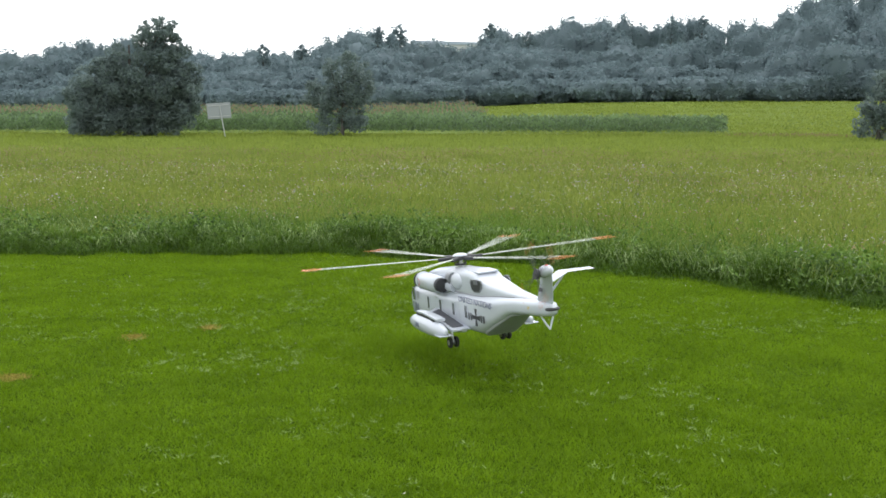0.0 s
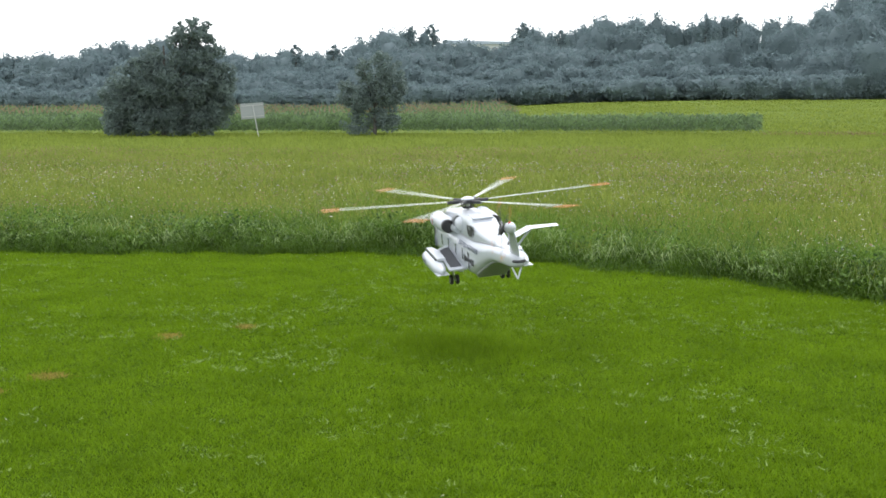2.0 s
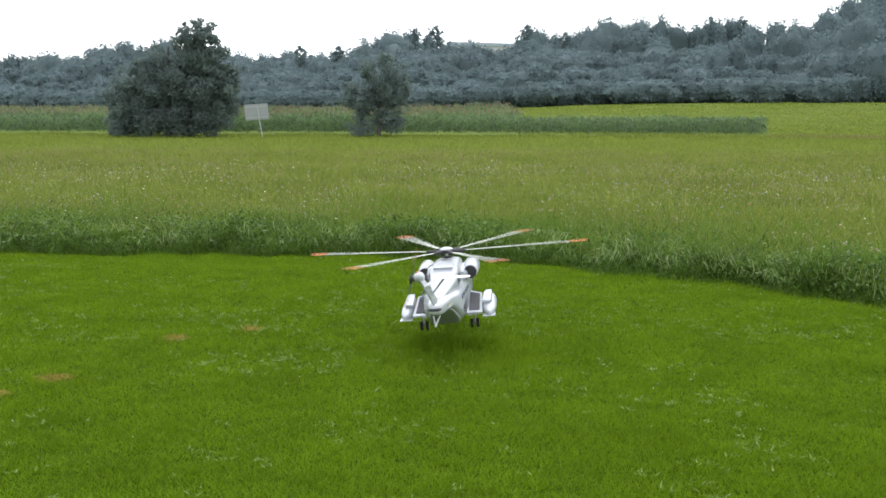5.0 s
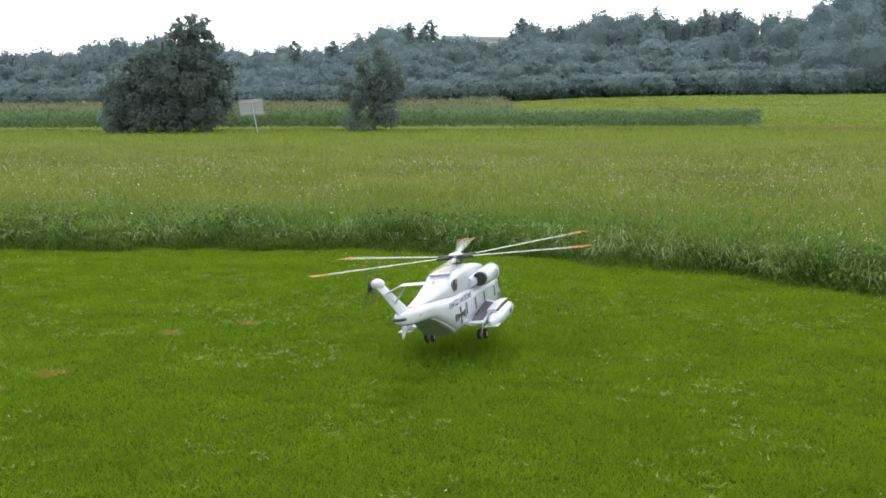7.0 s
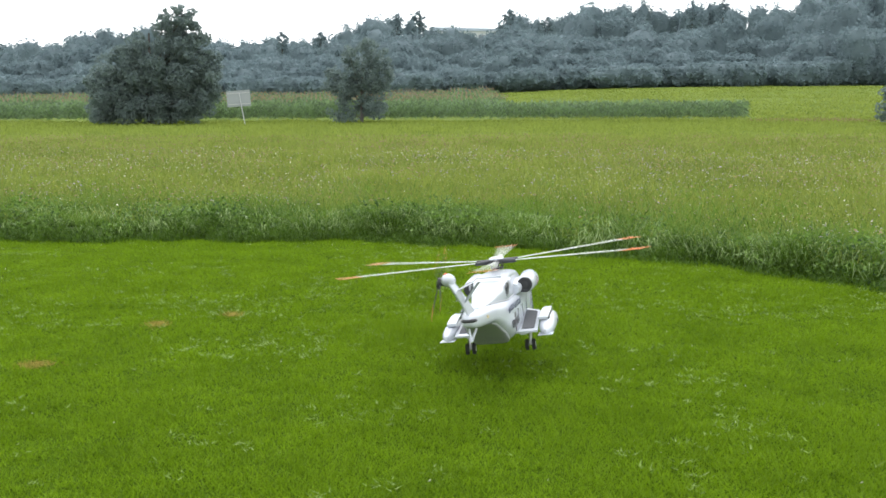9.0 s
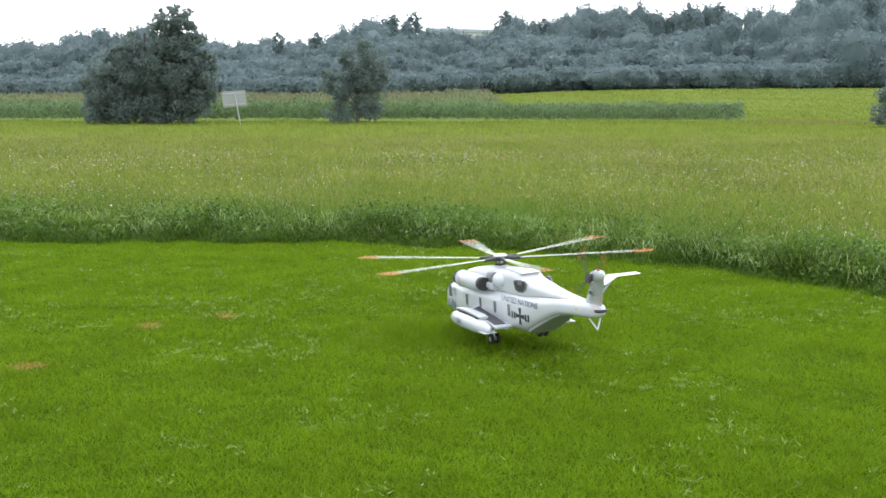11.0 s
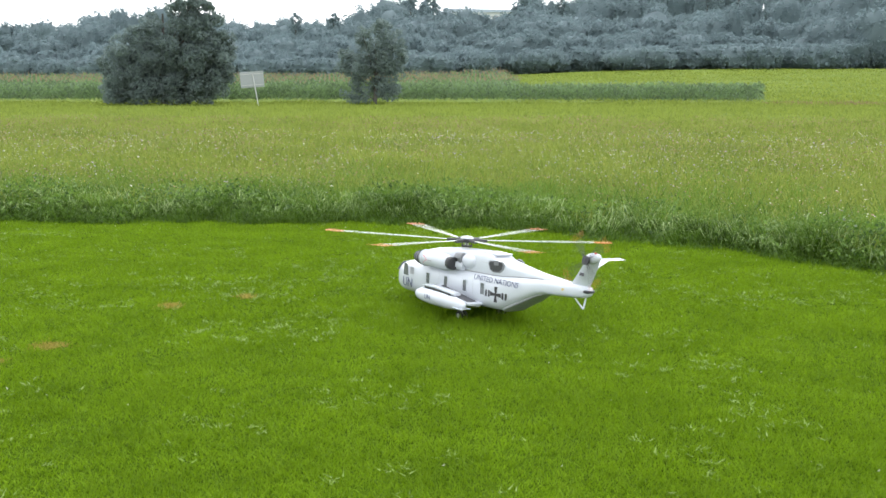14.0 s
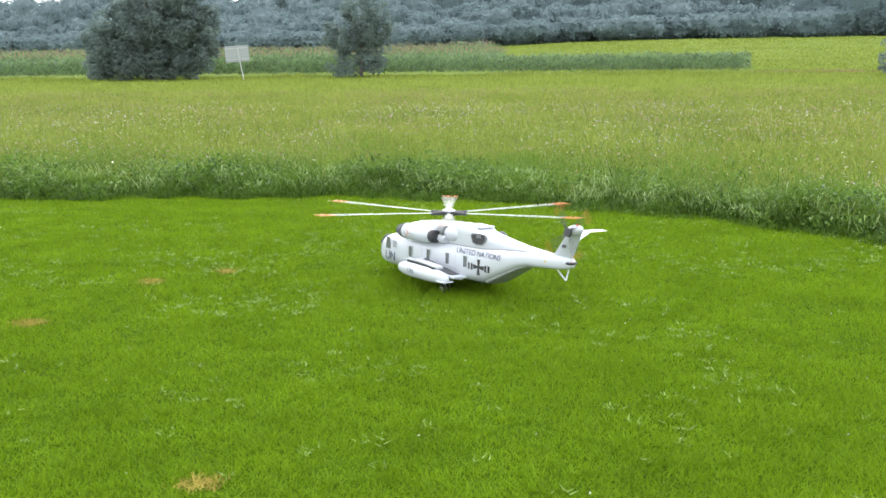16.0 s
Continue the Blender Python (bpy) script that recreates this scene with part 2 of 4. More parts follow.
def patches(x, y, size, seed):
    """Smooth uneven patches of about the given size in metres, 0 to 1."""
    table = np.random.default_rng(seed).random((64, 64))
    u, v = np.asarray(x) / size + 200.3, np.asarray(y) / size + 200.7
    i, j = np.floor(u).astype(int), np.floor(v).astype(int)
    a, b = u - i, v - j
    a, b = a * a * (3 - 2 * a), b * b * (3 - 2 * b)
    at = lambda p, q: table[p % 64, q % 64]
    return (at(i, j) * (1 - a) + at(i + 1, j) * a) * (1 - b) + (at(i, j + 1) * (1 - a) + at(i + 1, j + 1) * a) * b


def blades(x, y, z, height, width, lean, rng, joints=1):
    """Grass blades at the given roots: single tapered triangles, or bent ones of three."""
    n = len(x)
    a = rng.uniform(0, 2 * np.pi, n)
    b = rng.uniform(0, 2 * np.pi, n)
    dx, dy = np.cos(a) * width / 2, np.sin(a) * width / 2
    lx, ly = np.cos(b) * lean * height, np.sin(b) * lean * height
    root = np.stack([x, y, z], 1)
    side = np.stack([dx, dy, 0 * dx], 1)
    tip = root + np.stack([lx, ly, height * np.sqrt(np.clip(1 - lean ** 2 * 0.5, 0.1, 1))], 1)
    if joints == 1:
        v = np.stack([root - side, root + side, tip], 1).reshape(-1, 3)
        return v, np.arange(3 * n).reshape(n, 3)
    mid = root + np.stack([lx * 0.3, ly * 0.3, height * 0.62], 1)
    v = np.stack([root - side, root + side, mid + side * 0.8, mid - side * 0.8, tip], 1).reshape(-1, 3)
    k = np.arange(n)[:, None] * 5
    f = np.concatenate([k + np.array([[0, 1, 2]]), k + np.array([[0, 2, 3]]), k + np.array([[3, 2, 4]])])
    return v, f


def scatter(n, y0, y1, half, rng, even=1.0):
    """Places in the wedge before the camera's stand, denser nearby when even is under 1."""
    u = rng.uniform(0, 1, n)
    y = (y0 ** (2 * even) + u * (y1 ** (2 * even) - y0 ** (2 * even))) ** (1 / (2 * even))
    x = rng.uniform(-1, 1, n) * (half * y + 0.6)
    return x, y


# dry spots: place and half sizes
SPOTS = ((-2.34, 8.03, 0.11, 0.13), (-2.77, 6.72, 0.15, 0.11), (-1.85, 8.45, 0.10, 0.10), (-1.0, 4.05, 0.10, 0.095), (-2.95, 6.3, 0.08, 0.06))


def build_lawn_grass():
    rng = np.random.default_rng(3)
    x, y = scatter(680000, 3.2, 13.6, 0.50, rng, 0.55)
    keep = (y < edge_y(x) + 0.1) & (y > 3.2 + 0.6 * rng.random(len(x)) ** 2) & (np.abs(x) < y * (0.50 - 0.06 * rng.random(len(x)) ** 2))
    x, y = x[keep], y[keep]
    # tufts and hollows at three sizes; the hollows are thinner
    tuft = 0.45 * patches(x, y, 0.09, 31) + 0.35 * patches(x, y, 0.22, 32) + 0.20 * patches(x, y, 0.9, 33)
    keep = rng.random(len(x)) < 0.35 + 1.3 * tuft
    x, y, tuft = x[keep], y[keep], tuft[keep]
    h = rng.uniform(0.020, 0.044, len(x)) * (0.35 + 1.35 * tuft)
    w = rng.uniform(0.0035, 0.0075, len(x)) * (0.72 + y / 18)
    # longer grass where the helicopter comes down
    h *= 1 + 1.5 * np.exp(-(((x + 0.1) / 0.75) ** 2 + ((y - 7.95) / 0.50) ** 2))
    # the mown lawn goes on round and behind the stand, with wider spaced blades
    ax, ay = rng.uniform(-9, 9, 130000), rng.uniform(-6, 13, 130000)
    ok = (ay < edge_y(ax) + 0.1) & ((ay < 3.7) | (np.abs(ax) > 0.46 * ay))
    ax, ay = ax[ok], ay[ok]
    x, y = np.concatenate([x, ax]), np.concatenate([y, ay])
    h = np.concatenate([h, rng.uniform(0.03, 0.06, len(ax))])
    w = np.concatenate([w, rng.uniform(0.012, 0.020, len(ax))])
    # worn straw-coloured spots stay bare of green blades
    bare = np.zeros(len(x), bool)
    for px, py, rx, ry in SPOTS:
        bare |= ((x - px) / rx) ** 2 + ((y - py) / ry) ** 2 < rng.uniform(0.1, 1.3, len(x))
    v, f = blades(x[~bare], y[~bare], lawn_z(x[~bare], y[~bare]), h[~bare], w[~bare], rng.uniform(0.35, 1.25, (~bare).sum()), rng)
    v2, f2 = blades(x[bare], y[bare], lawn_z(x[bare], y[bare]), h[bare] * 0.8, w[bare], rng.uniform(0.5, 1.0, bare.sum()), rng)
    # dead blades lying flat in the spots
    dx, dy = (np.concatenate([c + r * 0.5 * rng.normal(size=260) for c, r in ((p[k], p[k + 2]) for p in SPOTS)]) for k in (0, 1))
    v5, f5 = blades(dx, dy, lawn_z(dx, dy) + 0.004, rng.uniform(0.012, 0.030, len(dx)), rng.uniform(0.004, 0.008, len(dx)), rng.uniform(0.9, 1.4, len(dx)), rng)
    v2, f2 = np.concatenate([v2, v5]), np.concatenate([f2, f5 + len(v2)])
    tagged(bulk("dry_grass", v2, f2, M_STRAW), "straw-coloured dry spots in the lawn", "grass", kind="stuff")
    # flat rosettes of pale leaves, gathered in patches
    px, py = scatter(8000, 3.6, 12.6, 0.48, rng, 0.75)
    ok = (py < edge_y(px) - 0.3) & (rng.random(len(px)) < 0.04 + 1.5 * np.clip(patches(px, py, 0.55, 41) - 0.55, 0, 1) + 0.8 * np.clip(patches(px, py, 1.7, 42) - 0.6, 0, 1))
    px, py = np.repeat(px[ok], 7), np.repeat(py[ok], 7)
    cx, cy = px + rng.normal(0, 0.022, len(px)), py + rng.normal(0, 0.022, len(px))
    v3, f3 = blades(cx, cy, lawn_z(cx, cy) + 0.014 + rng.uniform(0, 0.012, len(cx)), rng.uniform(0.012, 0.036, len(cx)), rng.uniform(0.006, 0.013, len(cx)), rng.uniform(0.9, 1.4, len(cx)), rng)
    tagged(bulk("clover", v3, f3, M_CLOVER), "pale clover and plantain leaves lying in the lawn", "clover", kind="stuff")
    wx, wy = scatter(170, 3.8, 12.6, 0.48, rng, 0.85)
    ok = wy < edge_y(wx) - 0.3
    wx, wy = wx[ok], wy[ok]
    v4, f4 = blades(wx, wy, lawn_z(wx, wy) + 0.024, rng.uniform(0.008, 0.014, len(wx)), rng.uniform(0.007, 0.014, len(wx)), rng.uniform(0.3, 1.0, len(wx)), rng)
    tagged(bulk("clover_heads", v4, f4, M_WHITEFLOWER), "tiny white clover heads in the lawn", "clover", kind="stuff")
    ob = bulk("lawn_grass", v, f, M_LAWN)
    tagged(ob, "short mown green grass blades of the lawn", "grass", kind="stuff")


def leaf_cloud(centres, radii, per, size, rng, squash=0.85):
    """Leaf-shaped quads thrown on the skins of many small lumps, with gaps."""
    out = []
    for c, r in zip(centres, radii):
        n = max(6, int(per * r ** 1.6))
        d = rng.normal(size=(n, 3))
        d /= np.linalg.norm(d, axis=1)[:, None]
        rad = r * rng.uniform(0.55, 1.08, n) ** 0.6
        p = np.asarray(c) + d * rad[:, None] * np.array([1, 1, squash])
        a = rng.normal(size=(n, 3)) + d * 0.4
        a /= np.linalg.norm(a, axis=1)[:, None]
        b = np.cross(a, rng.normal(size=(n, 3)))
        b /= np.linalg.norm(b, axis=1)[:, None]
        s = size * rng.uniform(0.6, 1.3, n)[:, None]
        out.append(np.stack([p - a * s, p - b * s * 0.55, p + a * s, p + b * s * 0.55], 1).reshape(-1, 3))
    v = np.concatenate(out)
    return v, np.arange(len(v)).reshape(-1, 4)


def build_meadow():
    rng = np.random.default_rng(5)
    # the rank strip along the edge of the lawn: lumps of arching blades of uneven height
    x = rng.uniform(-8, 7.5, 46000)
    off = rng.exponential(0.75, len(x)) - 0.28
    y = edge_y(x) + off
    lump = 0.55 * patches(x, y * 1.3, 0.75, 51) + 0.45 * patches(x, y, 0.28, 52)
    keep = rng.random(len(x)) < 0.25 + 1.4 * (lump - 0.2)
    x, y, off, lump = x[keep], y[keep], off[keep], lump[keep]
    h = np.clip(0.05 + 0.62 * lump * np.clip((off + 0.28) / 0.75, 0, 1) ** 0.8 * rng.uniform(0.7, 1.2, len(x)), 0.04, 0.50)
    v, f = blades(x, y, 0 * x, h, rng.uniform(0.006, 0.014, len(x)), rng.uniform(0.5, 1.5, len(x)), rng, 2)
    tagged(bulk("rank_grass", v, f, M_RANK), "tall dark green uncut grass along the lawn's edge", "grass", kind="stuff")
    # broad-leaved weeds between
    q = rng.uniform(-8, 7.5, 1900)
    d = np.abs(rng.normal(0.25, 0.45, len(q)))
    grow = patches(q, d * 1.3, 0.75, 51)
    ok = rng.random(len(q)) < 0.25 + 1.1 * grow
    q, d, grow = q[ok], d[ok], grow[ok]
    lumps = np.stack([q, edge_y(q) + d, 0.02 + rng.uniform(0.05, 0.36, len(q)) * (0.35 + grow) * np.clip(d / 0.35, 0.3, 1)], 1)
    v, f = leaf_cloud(lumps, rng.uniform(0.05, 0.13, len(lumps)), 620, 0.024, rng)
    v[:, 2] = np.abs(v[:, 2])
    tagged(bulk("weeds", v, f, M_WEED), "low broad-leaved weeds in the uncut strip", "weeds", kind="stuff")
    # pale blades bent over in it, in tufts; their base colour imitates highlights
    x = np.repeat(rng.uniform(-8, 7, 330), 6) + rng.normal(0, 0.05, 1980)
    d = np.repeat(np.abs(rng.normal(0.3, 0.3, 330)), 6)
    v, f = blades(x, edge_y(x) + d, 0.05 + 0.20 * np.clip(d / 0.4, 0, 1) * rng.uniform(0.3, 1, len(x)), rng.uniform(0.10, 0.24, len(x)), rng.uniform(0.005, 0.011, len(x)), rng.uniform(0.9, 1.55, len(x)), rng, 2)
    tagged(bulk("pale_grass", v, f, M_PALE), "bent grass leaves coloured pale to imitate light on them", "grass", kind="stuff")
    # fresher green grass just behind the strip
    x = rng.uniform(-9, 8.5, 44000)
    off = 0.3 + rng.exponential(1.9, len(x)) * np.where(x > 1.5, 1.5, 0.9) * (0.5 + patches(x, 0 * x, 1.6, 58))
    y = edge_y(x) + off
    h = rng.uniform(0.18, 0.40, len(x)) * (0.5 + 0.9 * patches(x, y, 0.6, 59))
    v, f = blades(x, y, 0 * x, h, rng.uniform(0.006, 0.013, len(x)), rng.uniform(0.5, 1.5, len(x)), rng, 2)
    tagged(bulk("fresh_grass", v, f, M_FRESH), "fresh green grass behind the uncut strip", "grass", kind="stuff")
    # the meadow behind
    x, y = scatter(170000, 9.0, 48, 0.52, rng, 0.6)
    keep = y > edge_y(x) + 0.45
    x, y = x[keep], y[keep]
    stand = 0.6 * patches(x, y, 1.4, 61) + 0.4 * patches(x, y, 0.45, 62)
    h = rng.uniform(0.18, 0.42, len(x)) * (0.55 + 0.85 * stand)
    v, f = blades(x, y, ground_z(x, y), h, rng.uniform(0.006, 0.014, len(x)) * (0.6 + y / 25), rng.uniform(0.3, 1.4, len(x)), rng, 2)
    tagged(bulk("meadow_grass", v, f, M_MEADOW), "knee-high green meadow grass in flower", "grass", kind="stuff")
    x, y = scatter(80000, 45, 112, 0.5, rng, 0.9)
    h = rng.uniform(0.12, 0.36, len(x)) * (0.5 + patches(x, y, 6.0, 63))
    v, f = blades(x, y, ground_z(x, y), h, rng.uniform(0.05, 0.12, len(x)) * (y / 90), rng.uniform(0.3, 1.3, len(x)), rng)
    tagged(bulk("far_meadow_grass", v, f, M_MEADOW), "yellowish green meadow grass farther off", "grass", kind="stuff")
    # the rising field beside and behind the maize
    y = rng.uniform(106, 232, 60000)
    x = y * rng.uniform(0.03, 0.5, len(y))
    keep = (y > 118) & (x > 0.046 * y - (y - 118) / 16) | (x > 0.268 * y)
    x, y = x[keep], y[keep]
    h = rng.uniform(0.10, 0.34, len(x)) * (0.4 + patches(x, y, 9.0, 64))
    v, f = blades(x, y, ground_z(x, y), h, rng.uniform(0.10, 0.30, len(x)), rng.uniform(0.3, 1.3, len(x)), rng)
    tagged(bulk("pasture_grass", v, f, M_MEADOW), "yellow-green pasture on the rise before the wood", "grass", kind="stuff")
    # uncut verge before the maize, greener, and a dry brownish one beside its end
    x = rng.uniform(-52, 28, 9000)
    y = rng.uniform(102.5, 108.2, len(x))
    h = rng.uniform(0.15, 0.60, len(x)) * (0.25 + patches(x, y, 2.6, 65))
    v, f = blades(x, y, ground_z(x, y), h, rng.uniform(0.05, 0.13, len(x)), rng.uniform(0.3, 1.3, len(x)), rng, 2)
    tagged(bulk("verge_grass", v, f, M_MEADOW), "uneven green verge at the foot of the maize", "grass", kind="stuff")
    y = rng.uniform(103, 112, 3500)
    x = y * rng.uniform(0.262, 0.5, len(y))
    v, f = blades(x, y, ground_z(x, y), rng.uniform(0.2, 0.5, len(x)) * (0.3 + patches(x, y, 3.0, 66)), rng.uniform(0.04, 0.10, len(x)), rng.uniform(0.2, 1.0, len(x)), rng)
    tagged(bulk("dry_verge", v, f, M_SEED), "brownish seeding grass along the field's edge", "grass", kind="stuff")


def build_flowers():
    rng = np.random.default_rng(7)
    for name, mat, n, size, label in (("white_flowers", M_WHITEFLOWER, 13000, 0.0078, "small white umbels scattered over the meadow"),
                                      ("purple_flowers", M_PURPLE, 14000, 0.0086, "pale purple flower heads in the meadow"),
                                      ("yellow_flowers", M_YELLOW, 5000, 0.0065, "yellow and orange flower heads in the meadow"),
                                      ("seed_heads", M_SEED, 60000, 0.0105, "brownish grass seed heads above the meadow")):
        x, y = scatter(n, 10.0, 44 if name == "seed_heads" else 30, 0.5, rng, 0.7)
        drift = 0.5 * patches(x, y, 2.6, 70 + len(name)) + 0.5 * patches(x, y, 0.8, 71 + len(name))
        keep = (y > edge_y(x) + 0.5 + 0.8 * rng.random(len(x))) & (drift > rng.uniform(0.35, 0.8, len(x)))
        x, y = x[keep], y[keep]
        z = ground_z(x, y) + rng.uniform(0.24, 0.48, len(x))
        r = size * np.clip(rng.lognormal(-0.15, 0.45, len(x)), 0.3, 2.2) * (0.5 + y / 42)
        k = np.arange(6) * np.pi / 3
        ring = np.stack([np.cos(k), np.sin(k), 0 * k], 1)
        tilt = rng.uniform(-0.5, 0.5, (len(x), 2))
        v = np.empty((len(x), 7, 3))
        v[:, 0] = np.stack([x, y, z + r * 0.5], 1)
        v[:, 1:] = np.stack([x, y, z], 1)[:, None] + ring[None] * r[:, None, None]
        v[:, 1:, 2] += (ring[None, :, 0] * tilt[:, :1] + ring[None, :, 1] * tilt[:, 1:]) * r[:, None]
        i = np.arange(len(x))[:, None] * 7
        f = np.concatenate([i + np.array([[0, 1 + j, 1 + (j + 1) % 6]]) for j in range(6)])
        tagged(bulk(name, v.reshape(-1, 3), f, mat), label, "flowers", kind="stuff")


build_ground()


# ---- maize, trees, wood ----
def build_maize():
    rng = np.random.default_rng(11)
    leaf_v, tas_v = [], []
    for row in range(26):
        y0 = 108 + row * 0.75 if row < 12 else 118 + (row - 12) * 4.0
        x = np.arange(-0.55 * y0, 0.2625 * y0 if row < 12 else 0.045 * y0 - (row - 12) * 0.25, 0.42 if row < 5 else 0.55) + rng.uniform(-0.1, 0.1)
        y = y0 + rng.uniform(-0.15, 0.15, len(x))
        z = ground_z(x, y)
        hgt = rng.uniform(1.55, 1.95, len(x)) * (1 if row < 12 else 1.25)
        for k in range(8):
            a = rng.uniform(0, 2 * np.pi, len(x))
            up = hgt * rng.uniform(0.15, 0.95, len(x))
            ln = rng.uniform(0.40, 0.85, len(x))
            w = rng.uniform(0.05, 0.11, len(x))
            d = np.stack([np.cos(a), np.sin(a), 0 * a], 1)
            p = np.stack([x, y, z + up], 1)
            mid = p + d * (ln * 0.32)[:, None] + np.array([0, 0, 1]) * (ln * 0.62)[:, None]
            end = p + d * ln[:, None] + np.array([0, 0, 1]) * (ln * rng.uniform(-0.3, 0.4, len(x)))[:, None]
            s = np.array([0, 0, 1.0]) * w[:, None]
            leaf_v.append(np.stack([p, mid - s, mid + s, end], 1).reshape(-1, 3))
        if row < 12:
            continue
        # tassels stand only over the rows behind
        p = np.stack([x, y, z + hgt], 1)
        for k in range(4):
            a = rng.uniform(-0.12, 0.12, (len(x), 2))
            q = p + np.stack([a[:, 0], a[:, 1], rng.uniform(0.2, 0.4, len(x))], 1)
            w = np.array([0.045, 0, 0])
            tas_v.append(np.stack([p - w, p + w, q], 1).reshape(-1, 3))
    v = np.concatenate(leaf_v)
    i = np.arange(len(v) // 4)[:, None] * 4
    f = np.concatenate([i + np.array([[0, 1, 2]]), i + np.array([[1, 3, 2]])])
    field = tagged(bulk("maize_field", v, f, M_CORN), "dense strip of green maize plants at the meadow's end", "maize field", kind="stuff")
    v = np.concatenate(tas_v)
    tassels = bulk("maize_tassels", v, np.arange(len(v)).reshape(-1, 3), M_TASSEL)
    tagged(tassels, "reddish brown maize tassels", "maize field", kind="stuff")


def build_tree(name, x, y, lumps, trunk, label, mat=None, per=60, size=0.22, seed=1):
    """lumps: (across, up, radius) of the crown's main masses; limbs run from the trunk into them."""
    rng = np.random.default_rng(seed)
    z = float(ground_z(x, y))
    root = new(name)
    root.location = (x, y, z)
    tagged(root, label, "tree")
    top = max(l[1] for l in lumps)
    wood = tube((0, 0, -0.1), (0.1, 0, top * 0.8), trunk, trunk * 0.25, 10)
    for ax, up, r in lumps:
        wood = join(wood, tube((0, 0, max(0.4, up * 0.45)), (ax * 0.9, rng.uniform(-0.6, 0.6), up), trunk * 0.35, 0.03, 6))
    part("trunk", wood, M_BARK, root)
    centres, radii = [], []
    for ax, up, r in lumps:
        for k in range(int(14 * r)):
            d = rng.normal(size=3)
            d /= np.linalg.norm(d)
            q = np.array([ax, rng.uniform(-0.5, 0.5), up]) + d * r * np.array([1, 0.9, 0.95]) * rng.uniform(0.3, 1.0)
            if q[2] < 0.35:
                q[2] = 0.35 + abs(rng.normal()) * 0.3
            centres.append(q)
            radii.append(r * rng.uniform(0.22, 0.42))
    v, f = leaf_cloud(centres, radii, per, size, rng)
    bulk("crown", v, f, mat or M_HAZED_LEAF, root)
    return root


def build_trees():
    big = [(-4.6, 1.5, 1.9), (-2.8, 2.2, 2.3), (-0.6, 2.2, 2.6), (1.8, 1.9, 2.4), (3.8, 1.6, 1.9), (-3.8, 4.2, 2.0), (-1.6, 5.0, 2.4), (0.8, 5.2, 2.6), (-2.6, 6.4, 1.3), (-0.6, 7.0, 1.5),
           (3.4, 4.6, 2.3), (2.4, 7.2, 2.1), (4.2, 6.6, 1.7), (5.0, 4.4, 1.8), (5.2, 2.8, 1.5), (5.6, 6.4, 1.1), (2.8, 9.2, 1.5), (1.3, 8.6, 1.1), (4.5, 8.3, 1.2), (3.7, 9.9, 0.9), (3.0, 10.6, 0.8), (2.0, 10.0, 0.9), (4.2, 9.0, 0.9), (6.3, 5.4, 0.8), (-5.2, 3.2, 1.2)]
    build_tree("broadleaf_tree", -29.3, 101, big, 0.34, "large dense tree with low boughs beside the maize, haze painted into its leaf colour", seed=2, per=230, size=0.15)
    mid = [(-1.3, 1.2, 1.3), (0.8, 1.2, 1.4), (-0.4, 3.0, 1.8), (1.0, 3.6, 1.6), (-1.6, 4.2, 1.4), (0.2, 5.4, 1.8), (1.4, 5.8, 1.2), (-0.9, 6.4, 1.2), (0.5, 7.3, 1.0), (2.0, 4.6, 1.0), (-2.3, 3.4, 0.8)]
    build_tree("broadleaf_tree", -9.6, 103, [(a * 1.3, b, r * 1.08) for a, b, r in mid], 0.2, "slender loose tree standing in front of the maize, haze painted into its leaf colour", seed=4, per=150, size=0.15)
    # loose single trees that stand out of the skyline
    crest = [(0, 1.5, 1.2), (-0.9, 3.4, 1.3), (1.0, 3.8, 1.4), (0, 5.4, 1.5), (-1.0, 6.6, 1.0), (0.9, 7.0, 1.0), (0.1, 8.0, 0.9)]
    for k, (u, top) in enumerate(((-0.166, 0.0645), (-0.131, 0.0640), (-0.060, 0.0800), (-0.040, 0.0830), (0.0440, 0.0835), (0.078, 0.0765), (0.2100, 0.0875), (0.2380, 0.0910))):
        d = 300
        one = build_tree("hilltop_tree", u * d, d, [(a, b, r) for a, b, r in crest], 0.22, "loose tree standing above the skyline of the wood, haze painted into its leaf colour", mat=M_HAZED_WOOD, per=26, size=0.36, seed=30 + k)
        one.location.z = top * d + 1.7 - 8.9
        tagged(one, group="trees on the skyline")
    right = [(-0.4, 1.0, 1.4), (1.8, 1.4, 1.8), (0.3, 2.6, 1.6), (1.2, 4.0, 1.6), (2.6, 4.6, 2.0), (-0.9, 2.2, 0.9), (3.8, 2.6, 2.2), (2.4, 6.2, 1.4), (0.4, 4.6, 0.8)]
    build_tree("broadleaf_tree", 37.3, 92, [(a * 1.1, b * 1.1, r * 1.1) for a, b, r in right], 0.2, "rounded tree at the far side of the field, haze painted into its leaf colour", seed=6, per=95, size=0.19)


# across over depth, top of the wood over depth
SKYLINE = ((-0.75, 0.040), (-0.416, 0.052), (-0.396, 0.053), (-0.350, 0.065), (-0.288, 0.068), (-0.219, 0.056), (-0.16, 0.058), (-0.118, 0.059), (-0.087, 0.073), (-0.039, 0.078),
           (-0.026, 0.0645), (0.032, 0.0635), (0.044, 0.081), (0.077, 0.073), (0.114, 0.087), (0.16, 0.087), (0.183, 0.080), (0.21, 0.085), (0.238, 0.089), (0.262, 0.082), (0.30, 0.081),
           (0.312, 0.098), (0.325, 0.107), (0.352, 0.114), (0.41, 0.118), (0.8, 0.11))


